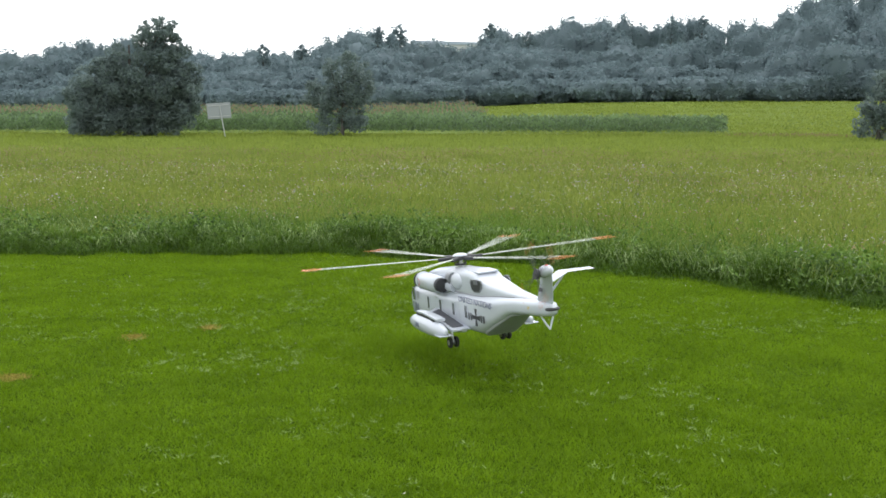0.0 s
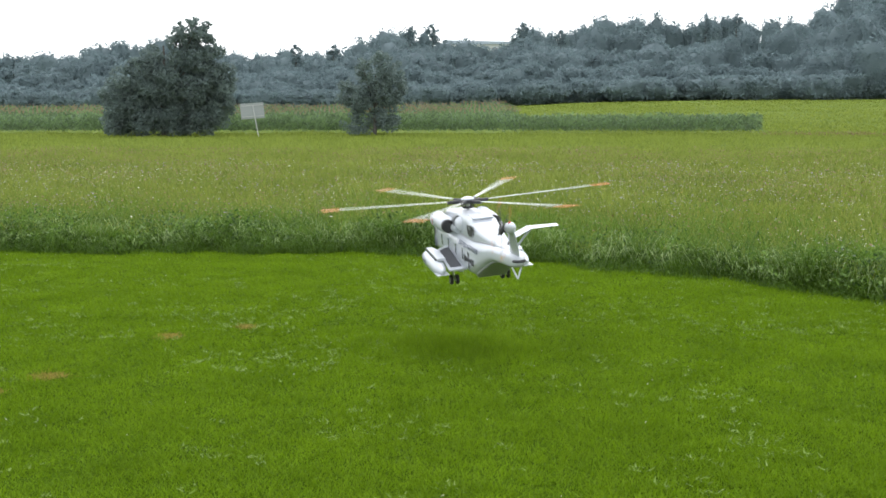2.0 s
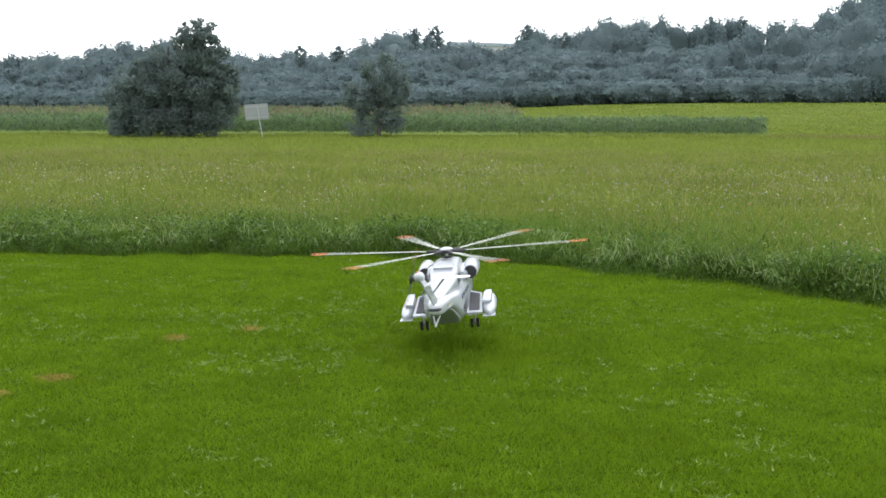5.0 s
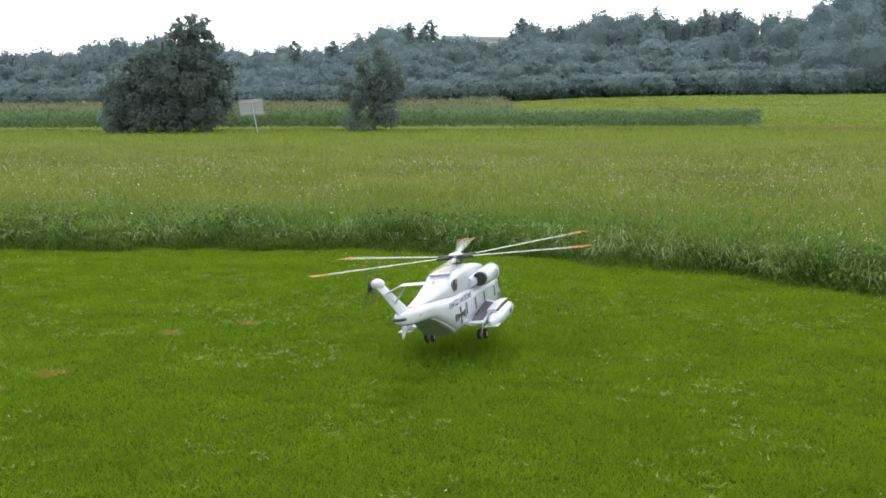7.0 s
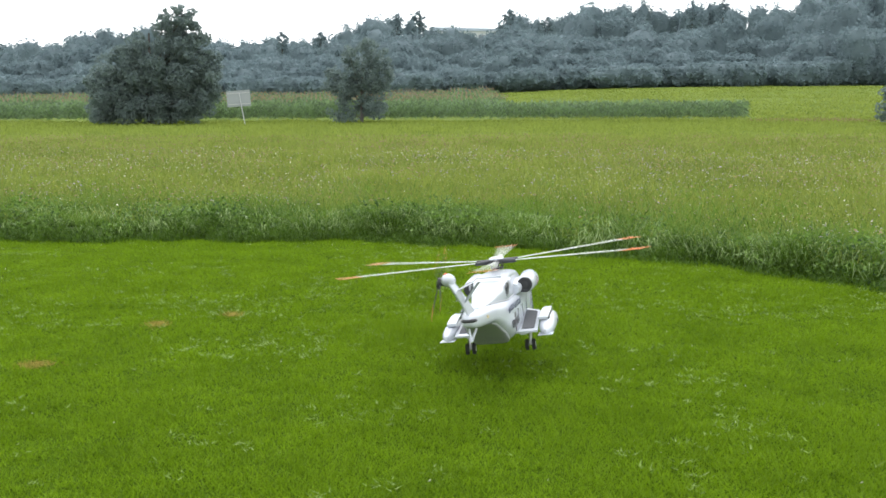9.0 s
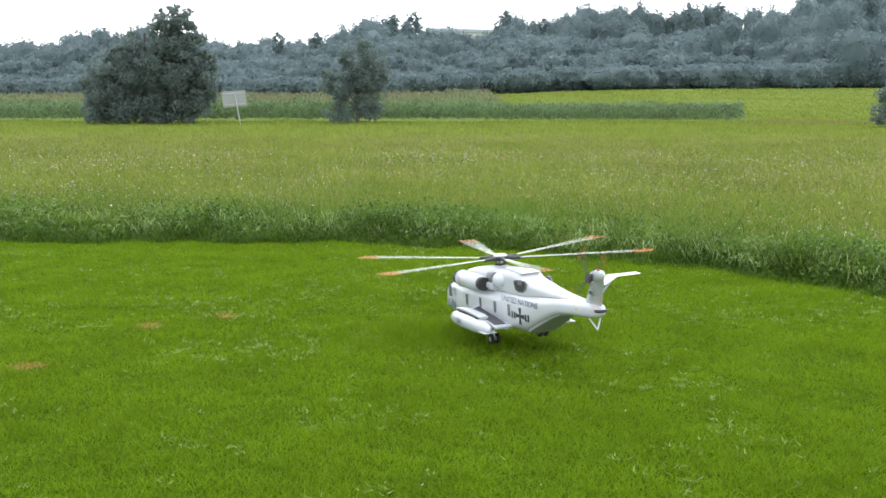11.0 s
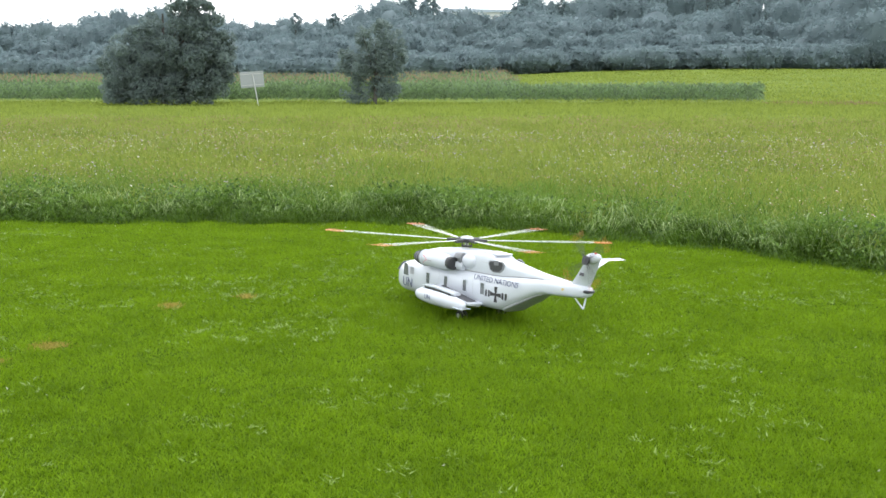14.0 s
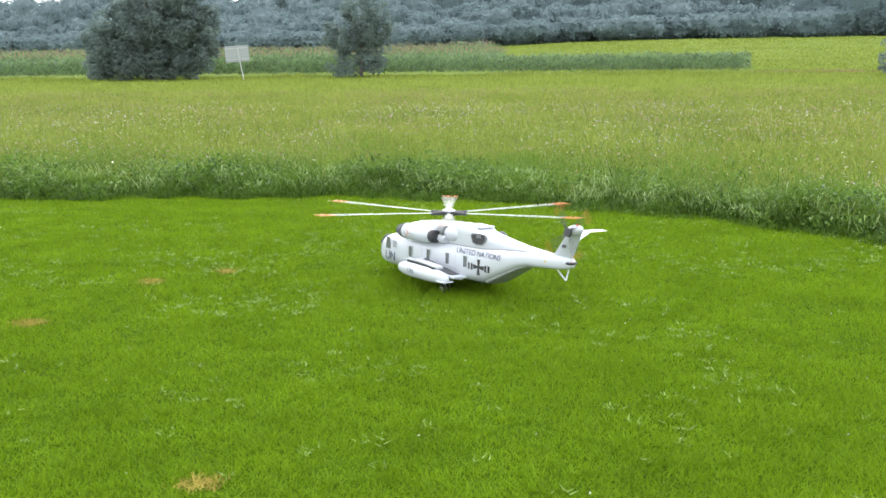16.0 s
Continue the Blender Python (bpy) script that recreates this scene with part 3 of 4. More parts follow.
def build_wood():
    """Rows of crowns up the hillside: closed cores with uneven skins of leaf clusters."""
    rng = np.random.default_rng(21)
    ball = bmesh.new()
    bmesh.ops.create_icosphere(ball, subdivisions=2, radius=1)
    bv = np.array([v.co for v in ball.verts])
    bv[:, 2] = np.sign(bv[:, 2]) * np.abs(bv[:, 2]) ** 0.75
    bf = np.array([[v.index for v in f.verts] for f in ball.faces])
    ball.free()
    core_v, core_f, leaf_v, base = [], [], [], 0
    for depth, share, step in ((230, 0.34, 4.2), (240, 0.52, 4.2), (256, 0.70, 4.4), (280, 0.85, 4.6), (315, 1.0, 4.6)):
        x = -0.70 * depth
        while x < 0.70 * depth:
            u = x / depth
            top = float(np.interp(u, [s[0] for s in SKYLINE], [s[1] for s in SKYLINE])) * depth
            y = depth + rng.uniform(-6, 6)
            z = float(ground_z(x, y))
            tall = max(5.0, top * share * rng.uniform(0.88, 1.10) - z + 1.7) if share < 1 else max(5.0, top - z + 1.7 + rng.uniform(-1.2, 1.0))
            wide = rng.uniform(3.4, 6.2)
            seat = Vector((rng.uniform(0, 90), rng.uniform(0, 90), rng.uniform(0, 90)))

            def swell(d):
                """Uneven radius of the crown in the directions d."""
                k = np.array([noise.fractal(Vector(q) * 1.7 + seat, 1.0, 2.0, 3) for q in d])
                return 1 + 0.34 * k
            size = np.array([wide, wide, tall * 0.54])
            mid = np.array([x, y, z + tall * 0.50])
            r = swell(bv)
            core_v.append(mid + bv * (r * 0.84)[:, None] * size)
            core_f.append(bf + base)
            base += len(bv)
            n = 1700 if share < 1 else 1300
            pick = rng.integers(0, len(bv), n)
            d = bv[pick] + rng.normal(0, 0.14, (n, 3))
            d /= np.linalg.norm(d, axis=1)[:, None]
            p = mid + d * (r[pick] * rng.uniform(0.82, 1.01, n))[:, None] * size
            a1 = rng.normal(size=(n, 3))
            a1 /= np.linalg.norm(a1, axis=1)[:, None]
            b1 = np.cross(a1, rng.normal(size=(n, 3)))
            b1 /= np.linalg.norm(b1, axis=1)[:, None]
            w = 0.33 * rng.uniform(0.5, 1.3, n)[:, None]
            leaf_v.append(np.stack([p - a1 * w, p - b1 * w * 0.7, p + a1 * w, p + b1 * w * 0.7], 1).reshape(-1, 3))
            x += step * rng.uniform(0.7, 1.3)
    tagged(bulk("wood", np.concatenate(core_v), np.concatenate(core_f), M_HAZED_WOOD), "mixed wood on the hillside, haze painted into its grey-green colour", "wood", kind="stuff").data.shade_smooth()
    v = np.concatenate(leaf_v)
    tagged(bulk("wood_foliage", v, np.arange(len(v)).reshape(-1, 4), M_HAZED_WOOD), "outer leaves of the wood's crowns, haze painted into their colour", "wood", kind="stuff")


def build_sign():
    root = new("billboard")
    root.location, root.rotation_euler = (-20.42, 99.2, float(ground_z(-20.42, 99.2))), (0, radians(-4), radians(8))
    tagged(root, "pale grey sign board seen from behind on one leaning post", "sign")
    part("board", box((2.15, 0.06, 1.45), (0, 0, 2.42), bevel=0.01), M_SIGN, root, smooth=False)
    part("post", tube((0.36, -0.085, -0.1), (0.08, -0.085, 2.95), 0.055), M_POST, root, "galvanised steel post")
    for z in (1.92, 2.92):
        part("rail", box((2.0, 0.05, 0.06), (0, -0.056, z), bevel=0.008), M_POST, root, smooth=False)


def build_hall():
    d = 420
    root = new("industrial_hall")
    root.location = (0.003 * d, d, 0)
    tagged(root, "long low industrial hall with a pale blue-grey roof on the hill", "building")
    z = 0.0635 * d + 1.7
    part("wall", box((26, 14, 12), (0, 0, z - 6.4)), M_WALL, root, smooth=False)
    part("roof", plate(((-13.6, 0), (13.6, 0), (13.6, 0.9), (-13.6, 1.6)), 15, Matrix.Translation((0, 7.5, z - 0.4)) @ pose(0, 0, 0, 90, 0, 0)), M_ROOF, root, smooth=False)
    for k in range(6):
        part("window", box((2.6, 0.2, 1.2), (-10.5 + 4.2 * k, -7.05, z - 2.4)), M_GLASS, root, smooth=False)


build_maize()
build_trees()
build_wood()
build_sign()
build_hall()


# ---- the model helicopter: x ahead, y to its left, z up from the wheels' tread ----
FUSELAGE = ((0.817, 0, 0.150, 0.205, 0.028), (0.798, 0, 0.122, 0.245, 0.062), (0.760, 0, 0.100, 0.285, 0.098), (0.710, 0, 0.088, 0.312, 0.124), (0.642, 0, 0.082, 0.335, 0.143), (0.55, 0, 0.082, 0.350, 0.154),
            (0.40, 0, 0.086, 0.358, 0.159), (0.20, 0, 0.092, 0.362, 0.160), (0.0, 0, 0.098, 0.368, 0.160), (-0.20, 0, 0.104, 0.374, 0.160), (-0.40, 0, 0.110, 0.380, 0.158), (-0.53, 0, 0.114, 0.385, 0.154),
            (-0.58, 0, 0.122, 0.387, 0.151), (-0.65, 0, 0.152, 0.390, 0.146), (-0.73, 0, 0.190, 0.393, 0.138), (-0.82, 0, 0.238, 0.397, 0.124), (-0.915, 0, 0.284, 0.402, 0.104), (-0.98, 0, 0.298, 0.405, 0.092),
            (-1.10, 0, 0.306, 0.410, 0.077), (-1.25, 0.004, 0.318, 0.414, 0.061), (-1.33, 0.006, 0.330, 0.412, 0.045), (-1.365, 0.008, 0.345, 0.402, 0.028), (-1.378, 0.008, 0.362, 0.388, 0.012))
COWLING = ((0.60, 0, 0.325, 0.352, 0.050), (0.55, 0, 0.325, 0.384, 0.076), (0.47, 0, 0.325, 0.424, 0.090), (0.38, 0, 0.325, 0.456, 0.098), (0.28, 0, 0.325, 0.478, 0.103), (0.14, 0, 0.325, 0.495, 0.106),
           (0.0, 0, 0.325, 0.505, 0.108), (-0.20, 0, 0.325, 0.514, 0.110), (-0.36, 0, 0.325, 0.515, 0.110), (-0.43, 0, 0.325, 0.508, 0.110), (-0.46, 0, 0.325, 0.490, 0.110), (-0.475, 0, 0.325, 0.481, 0.110),
           (-0.56, 0, 0.325, 0.469, 0.106), (-0.62, 0, 0.33, 0.460, 0.098), (-0.72, 0, 0.335, 0.447, 0.084), (-0.86, 0, 0.335, 0.432, 0.066), (-1.02, 0, 0.34, 0.422, 0.048), (-1.15, 0, 0.35, 0.416, 0.030))


def side_y(x, stations=FUSELAGE):
    """Half width of the hull at x."""
    return float(np.interp(-x, [-s[0] for s in stations], [s[4] for s in stations]))


def on_side(x, z, side, out=0.0):
    """A frame on the hull's flank: its x runs aft to ahead as one reads it, its y up, its z outwards."""
    y = side * (side_y(x) + out)
    slope = math.degrees(math.atan2(side_y(x - 0.05) - side_y(x + 0.05), 0.1))
    return pose(x, y, z, 90, 0, 180 - slope if side > 0 else slope)


def lettering(name, words, size, m, mat, parent, italic=0.0):
    """Raised letters of the built-in font, as a mesh."""
    curve = bpy.data.curves.new(name, "FONT")
    curve.body, curve.size, curve.extrude, curve.align_x, curve.align_y, curve.shear = words, size, 0.0008, "CENTER", "CENTER", italic
    holder = bpy.data.objects.new(name, curve)
    me = bpy.data.meshes.new_from_object(holder)
    bpy.data.objects.remove(holder)
    me.materials.clear()
    me.materials.append(mat)
    ob = new(name, me)
    ob.parent, ob.matrix_basis = parent, m
    return ob


def cross_outline(s):
    """A cross with flared arms."""
    arm = [(s * 0.16, s * 0.16), (s * 0.30, s), (-s * 0.30, s), (-s * 0.16, s * 0.16)]
    out = []
    for k in range(4):
        c, d = math.cos(k * math.pi / 2), math.sin(k * math.pi / 2)
        out += [(x * c - y * d, x * d + y * c) for x, y in arm[:3]]
    return out


def rotor_blade(r0, r1, chord, tip, mat, mat_tip, name, parent, turn, thick=0.007, twist=9):
    """A thin tapered blade along x with a painted tip."""
    bm = bmesh.new()
    rows = []
    cuts = [r0, r0 + (r1 - r0) * 0.10, r0 + (r1 - r0) * 0.5, r1 - tip, r1 - 0.012, r1]
    for k, r in enumerate(cuts):
        c = chord * (0.35 if k == 0 else 1.0 if k < 5 else 0.7)
        a = radians(twist) * (1 - 0.6 * (r - r0) / (r1 - r0))
        ring = []
        for u, w in ((-0.62, 0.0), (-0.1, 0.55), (0.28, 0.5), (0.38, 0.0), (0.28, -0.3), (-0.1, -0.3)):
            y, z = -u * c, w * thick
            ring.append(bm.verts.new((r, y * math.cos(a) - z * math.sin(a), y * math.sin(a) + z * math.cos(a))))
        rows.append(ring)
    for k, (a, b) in enumerate(zip(rows, rows[1:])):
        for j in range(6):
            f = bm.faces.new((a[j], a[(j + 1) % 6], b[(j + 1) % 6], b[j]))
            f.material_index = 1 if k >= 3 else 0
    bm.faces.new(rows[0])
    bm.faces.new(rows[-1][::-1]).material_index = 1
    ob = part(name, bm, mat, parent)
    ob.data.materials.append(mat_tip)
    ob.matrix_basis = turn
    return ob


def wheel(name, x, y, r, w, parent):
    tyre = bmesh.new()
    bmesh.ops.create_cone(tyre, cap_ends=True, segments=24, radius1=r, radius2=r, depth=w, matrix=pose(x, y, r, 90, 0, 0))
    bmesh.ops.bevel(tyre, geom=[e for e in tyre.edges if len(e.link_faces) == 2 and any(len(f.verts) > 4 for f in e.link_faces)], offset=w * 0.3, segments=3, affect="EDGES", profile=0.6)
    ob = part(name, tyre, M_TYRE, parent, "black rubber wheel")
    part("rim", tube((x, y - w * 0.54, r), (x, y + w * 0.54, r), r * 0.5, around=16), M_RIM, ob)
    return ob


def build_helicopter():
    root = new("model_helicopter")
    tagged(root, "large white model transport helicopter hovering over the lawn with turning rotors", "helicopter")
    hull = part("fuselage", loft(FUSELAGE, 40, 3.0), M_PAINT, root)
    part("engine_cowling", loft(COWLING, 40, 4.2), M_PAINT, root, "white cowling under the rotor mast")
    # glazing of the nose and the cockpit
    for s in (1, -1):
        part("cockpit_window", plate(((-0.045, -0.045), (0.030, -0.045), (0.020, 0.045), (-0.030, 0.045)) if s < 0 else ((0.045, -0.045), (0.030, 0.045), (-0.020, 0.045), (-0.030, -0.045)), 0.003,
                                     on_side(0.585, 0.272, s, 0.001)), M_GLASS, root, smooth=False)
        part("windscreen", plate(((-0.05, -0.04), (0.05, -0.04), (0.04, 0.04), (-0.04, 0.04)), 0.004, pose(0.757, s * 0.056, 0.278, 55, 0, 90 + s * 24)), M_GLASS, root, smooth=False)
        part("side_hatch", plate(((-0.026, -0.028), (0.026, -0.028), (0.026, 0.028), (-0.026, 0.028)), 0.002, on_side(0.487, 0.272, s, 0.0006)), M_LINE, root, "pale grey hatch", smooth=False)
    # cabin windows, each a recessed pane in a frame
    for s, xs in ((1, (0.264, 0.032, -0.204, -0.412)), (-1, (0.375, 0.057, -0.196, -0.43))):
        for k, x in enumerate(xs):
            z = 0.243 + 0.006 * k
            hw, hh = 0.021, 0.040
            m = on_side(x, z, s, 0.0005)
            frame_piece = join(*[plate(o, 0.003, m) for o in (((-hw - 0.005, -hh - 0.005), (-hw, -hh - 0.005), (-hw, hh + 0.005), (-hw - 0.005, hh + 0.005)), ((hw, -hh - 0.005), (hw + 0.005, -hh - 0.005), (hw + 0.005, hh + 0.005), (hw, hh + 0.005)),
                                                             ((-hw, -hh - 0.005), (hw, -hh - 0.005), (hw, -hh), (-hw, -hh)), ((-hw, hh), (hw, hh), (hw, hh + 0.005), (-hw, hh + 0.005)))])
            win = part("cabin_window", frame_piece, M_PAINT, root, smooth=False)
            part("pane", plate(((-hw, -hh), (hw, -hh), (hw, hh), (-hw, hh)), 0.0012, m), M_GLASS, win, "dark tinted pane", smooth=False)
    # markings
    for s in (1, -1):
        lettering("lettering", "UNITED NATIONS", 0.057, on_side(-0.55, 0.336, s, 0.0015), M_LETTER, root, 0.25)
        lettering("lettering", "UN", 0.105, on_side(0.545, 0.170, s, 0.0015), M_LETTER, root)
        part("cross_marking", plate(cross_outline(0.056), 0.0012, on_side(-0.56, 0.240, s, 0.0006)), M_BLACK, root, "black cross with flared arms", smooth=False)
        for x, n in ((-0.472, 2), (-0.648, 2)):
            for k in range(n):
                part("number_bar", plate(((-0.009, -0.024), (0.009, -0.024), (0.009, 0.024), (-0.009, 0.024)), 0.0012, on_side(x + 0.032 * (k - 0.5), 0.238, s, 0.0006)), M_BLACK, root, smooth=False)
        part("yellow_mark", plate(((-0.014, -0.008), (0.014, -0.008), (0.014, 0.008), (-0.014, 0.008)), 0.001, on_side(-1.17, 0.365, s, 0.0008)), M_YELLOW, root, smooth=False)
        xs = [0.0 - 0.095 * k for k in range(11)]
        way = []
        for x in xs:
            c = side_y(x, COWLING) * 1.0
            z0, z1, w = (float(np.interp(-x, [-q[0] for q in FUSELAGE], [q[j] for q in FUSELAGE])) for j in (2, 3, 4))
            way.append((x, s * c, (z0 + z1) / 2 + (z1 - z0) / 2 * (1 - min(0.99, c / w) ** 3) ** (1 / 3) + 0.003))
        part("panel_seam", join(*[tube(p, q, 0.0045, around=8) for p, q in zip(way, way[1:])]), M_LINE, root, "grey seam under the cowling")
    # cowling details: small inscription bars, door seams, a roof rail
    for s in (1, -1):
        for k in range(4):
            part("inscription_bar", plate(((-0.007, -0.007), (0.007, -0.007), (0.007, 0.007), (-0.007, 0.007)), 0.001, pose(-0.335 - 0.018 * k, s * 0.1075, 0.452, 90 - s * 12, 0, 180 if s > 0 else 0)), M_LINE, root, smooth=False)
        for x in (0.12, -0.30):
            part("door_seam", plate(((-0.0006, -0.09), (0.0006, -0.09), (0.0006, 0.09), (-0.0006, 0.09)), 0.0008, on_side(x, 0.235, s, 0.0004)), M_LINE, root, smooth=False)
        part("roof_rail", join(*[tube((a, s * 0.055, 0.500 + 0.006 * k), (b, s * 0.055, 0.506 + 0.004 * k), 0.003, around=6) for k, (a, b) in enumerate(((0.02, -0.10), (-0.10, -0.22)))]), M_LINE, root)
    part("roof_fairing", box((0.17, 0.150, 0.012), (-0.375, 0, 0.5095), (0, -1, 0), bevel=0.004), M_PAINT, root, "flat white roof panel with a sharp rear edge", smooth=False)
    # cargo ramp under the tail: a sunk grey panel
    part("cargo_ramp", loft(((-0.60, 0, 0.118, 0.20, 0.112), (-0.73, 0, 0.182, 0.25, 0.108), (-0.90, 0, 0.272, 0.30, 0.078), (-0.95, 0, 0.288, 0.31, 0.06)), 20, 5.0), M_RAMP, root, "grey cargo ramp under the tail")
    part("tail_light_slot", lens_shape((0.034, 0.047, 0.015), (-1.352, 0.008, 0.376)), M_BLACK, root)
    # engine nacelles with round outlets
    for s in (1, -1):
        y, z = s * 0.176, 0.402
        nac = part("engine_nacelle", loft(((0.31, y, z - 0.053, z + 0.053, 0.053), (0.26, y, z - 0.060, z + 0.060, 0.060), (0.10, y, z - 0.062, z + 0.062, 0.062), (0.0, y, z - 0.058, z + 0.058, 0.058), (-0.03, y, z - 0.049, z + 0.049, 0.049)), 28, 2.0), M_PAINT, root, "white engine nacelle")
        part("intake", loft(((0.40, y, z - 0.026, z + 0.026, 0.026), (0.375, y, z - 0.043, z + 0.043, 0.043), (0.275, y, z - 0.0615, z + 0.0615, 0.0615)), 24, 2.0), M_MESH, nac, "grey mesh intake screen")
        ring = bmesh.new()
        for r0, r1, x0, x1 in ((0.048, 0.048, -0.028, -0.080), (0.040, 0.028, -0.081, -0.05)):
            bmesh.ops.create_cone(ring, cap_ends=False, segments=24, radius1=r0, radius2=r1, depth=abs(x1 - x0), matrix=pose((x0 + x1) / 2, y, z, 0, 90 if x1 > x0 else -90, 0))
        ob = part("outlet", ring, M_DARK, nac, "dark round outlet")
        solid = ob.modifiers.new("wall", "SOLIDIFY")
        solid.thickness = 0.006
        part("outlet_core", lens_shape((0.016, 0.042, 0.042), (-0.060, y, z)), M_DARK, nac)
        part("pylon_fairing", loft(((0.24, s * 0.12, z - 0.05, z + 0.03, 0.05), (0.0, s * 0.12, z - 0.055, z + 0.035, 0.055), (-0.14, s * 0.10, z - 0.05, z + 0.02, 0.045)), 16, 2.4), M_PAINT, nac)
        # mesh ribs round the intake, and a lip where it meets the nacelle
        for x, r in ((0.385, 0.037), (0.35, 0.0495), (0.315, 0.0565)):
            part("mesh_rib", tube((x - 0.003, y, z), (x + 0.003, y, z), r + 0.0025, around=24), M_DARK, nac, smooth=False)
        part("nacelle_lip", tube((0.268, y, z), (0.284, y, z), 0.0645, around=28), M_PAINT, nac)
        chevron = [plate(o, 0.001, pose(0.20, s * 0.2395, z, 90, 0, 180 if s > 0 else 0)) for o in (((-0.03, 0.028), (-0.024, 0.028), (0.014, 0.002), (0.008, 0.002)), ((0.008, -0.002), (0.014, -0.002), (-0.024, -0.028), (-0.03, -0.028)))]
        part("red_mark", join(*chevron), M_RED, nac, "thin red chevron", smooth=False)
        part("stencil_bar", plate(((-0.025, -0.004), (0.025, -0.004), (0.025, 0.004), (-0.025, 0.004)), 0.001, pose(0.145, s * 0.2395, z - 0.004, 90, 0, 180 if s > 0 else 0)), M_LINE, nac, smooth=False)
        # exhaust shafts aft
        shield = ((-0.058, 0.018), (-0.046, 0.034), (0.046, 0.038), (0.058, 0.022), (0.050, -0.014), (0.030, -0.036), (-0.016, -0.040), (-0.042, -0.026))
        if s > 0:
            shield = [(u * 1.5, w * 1.1) for u, w in shield]
        wall = pose(-0.50, s * 0.107, 0.432, 90 - s * 2, 0, 180 + 3 if s > 0 else -3)
        ex = part("exhaust", plate(shield, 0.007, wall), M_MESH, root, "shield-shaped exhaust opening", smooth=False)
        part("exhaust_liner", plate([(u * 0.84, w * 0.82) for u, w in shield], 0.0085, wall), M_DARK, ex, "dark opening", smooth=False)
        part("exhaust_lip", plate(((-0.012, 0.010), (0.034, 0.012), (0.026, 0.044), (-0.020, 0.042)), 0.016, wall), M_GREY, ex, smooth=False)
    # the third intake and its white dome, on the left only
    part("third_intake", loft(((0.0, 0.098, 0.40, 0.462, 0.024), (-0.03, 0.104, 0.385, 0.480, 0.036), (-0.12, 0.108, 0.382, 0.486, 0.040)), 20, 2.2), M_MESH, root, "grey mesh intake behind the mast")
    part("intake_dome", lens_shape((0.085, 0.046, 0.055), (-0.18, 0.102, 0.432)), M_PAINT, root)
    # sponsons, tanks and stub plates
    for s in (1, -1):
        sp = part("sponson", loft(((0.14, s * 0.165, 0.130, 0.200, 0.02), (0.06, s * 0.175, 0.115, 0.205, 0.04), (-0.12, s * 0.18, 0.110, 0.186, 0.05), (-0.30, s * 0.175, 0.115, 0.160, 0.04), (-0.39, s * 0.17, 0.125, 0.146, 0.02)), 20, 3.2), M_PAINT, root, "white sponson beside the hull")
        part("stub_plate", plate(((0.14, 0.145), (0.05, 0.252), (-0.375, 0.262), (-0.405, 0.26), (-0.405, 0.13)) if s > 0 else ((-0.405, -0.13), (-0.405, -0.26), (-0.375, -0.262), (0.05, -0.252), (0.14, -0.145)), 0.012, pose(0, 0, 0.194, 0, -8, 0)), M_PAINT, sp, smooth=False)
        part("walkway", plate(((0.07, 0.160), (0.02, 0.236), (-0.345, 0.240), (-0.355, 0.235), (-0.355, 0.160)) if s > 0 else ((-0.355, -0.160), (-0.355, -0.235), (-0.345, -0.240), (0.02, -0.236), (0.07, -0.160)), 0.004, pose(0, 0, 0.2066, 0, -8, 0)), M_WALKWAY, sp, "dark grey anti-slip panel", smooth=False)
        y = s * 0.310
        tank = part("drop_tank", loft(((0.185, y, 0.132, 0.172, 0.018), (0.165, y, 0.115, 0.188, 0.036), (0.11, y, 0.101, 0.203, 0.047), (0.0, y, 0.093, 0.209, 0.054), (-0.20, y, 0.091, 0.203, 0.054), (-0.32, y, 0.099, 0.188, 0.044), (-0.40, y, 0.118, 0.165, 0.022), (-0.415, y, 0.128, 0.154, 0.008)), 24, 2.0), M_PAINT, root, "white drop tank")
        part("tank_fin", box((0.10, 0.095, 0.006), (-0.372, y, 0.120), bevel=0.002), M_PAINT, tank, smooth=False)
        part("tank_pylon", loft(((0.12, s * 0.305, 0.214, 0.222, 0.014), (0.06, s * 0.303, 0.218, 0.234, 0.026), (-0.05, s * 0.300, 0.220, 0.237, 0.031), (-0.22, s * 0.295, 0.208, 0.226, 0.033), (-0.29, s * 0.292, 0.198, 0.216, 0.032)), 20, 5.0), M_PAINT, tank)
        # a dark box imitates the shade between pylon and tank
        part("pylon_gap_shade", box((0.32, 0.050, 0.020), (-0.09, s * 0.305, 0.207), (0, -3, 0), bevel=0.003), M_DARK, tank, "dark block standing in for the shaded gap over the tank", smooth=False)
        lettering("lettering", "UN", 0.05, pose(-0.02, s * 0.3645, 0.150, 90, 0, 180 if s > 0 else 0), M_LETTER, tank)
        # main gear
        leg = part("main_gear_leg", tube((-0.23, s * 0.193, 0.036), (-0.22, s * 0.20, 0.125), 0.009, 0.012), M_STEEL, root)
        part("axle", tube((-0.23, s * 0.193 - 0.032, 0.036), (-0.23, s * 0.193 + 0.032, 0.036), 0.006), M_STEEL, leg)
        for d in (-0.022, 0.022):
            wheel("wheel", -0.23, s * 0.193 + d, 0.036, 0.022, root)
        wheel("nose_wheel", 0.52, s * 0.018, 0.027, 0.018, root)
    part("nose_gear_leg", tube((0.52, 0, 0.027), (0.51, 0, 0.10), 0.008), M_STEEL, root)
    # fin, canted to the left, with its gearbox head
    fin = bmesh.new()
    rows = []
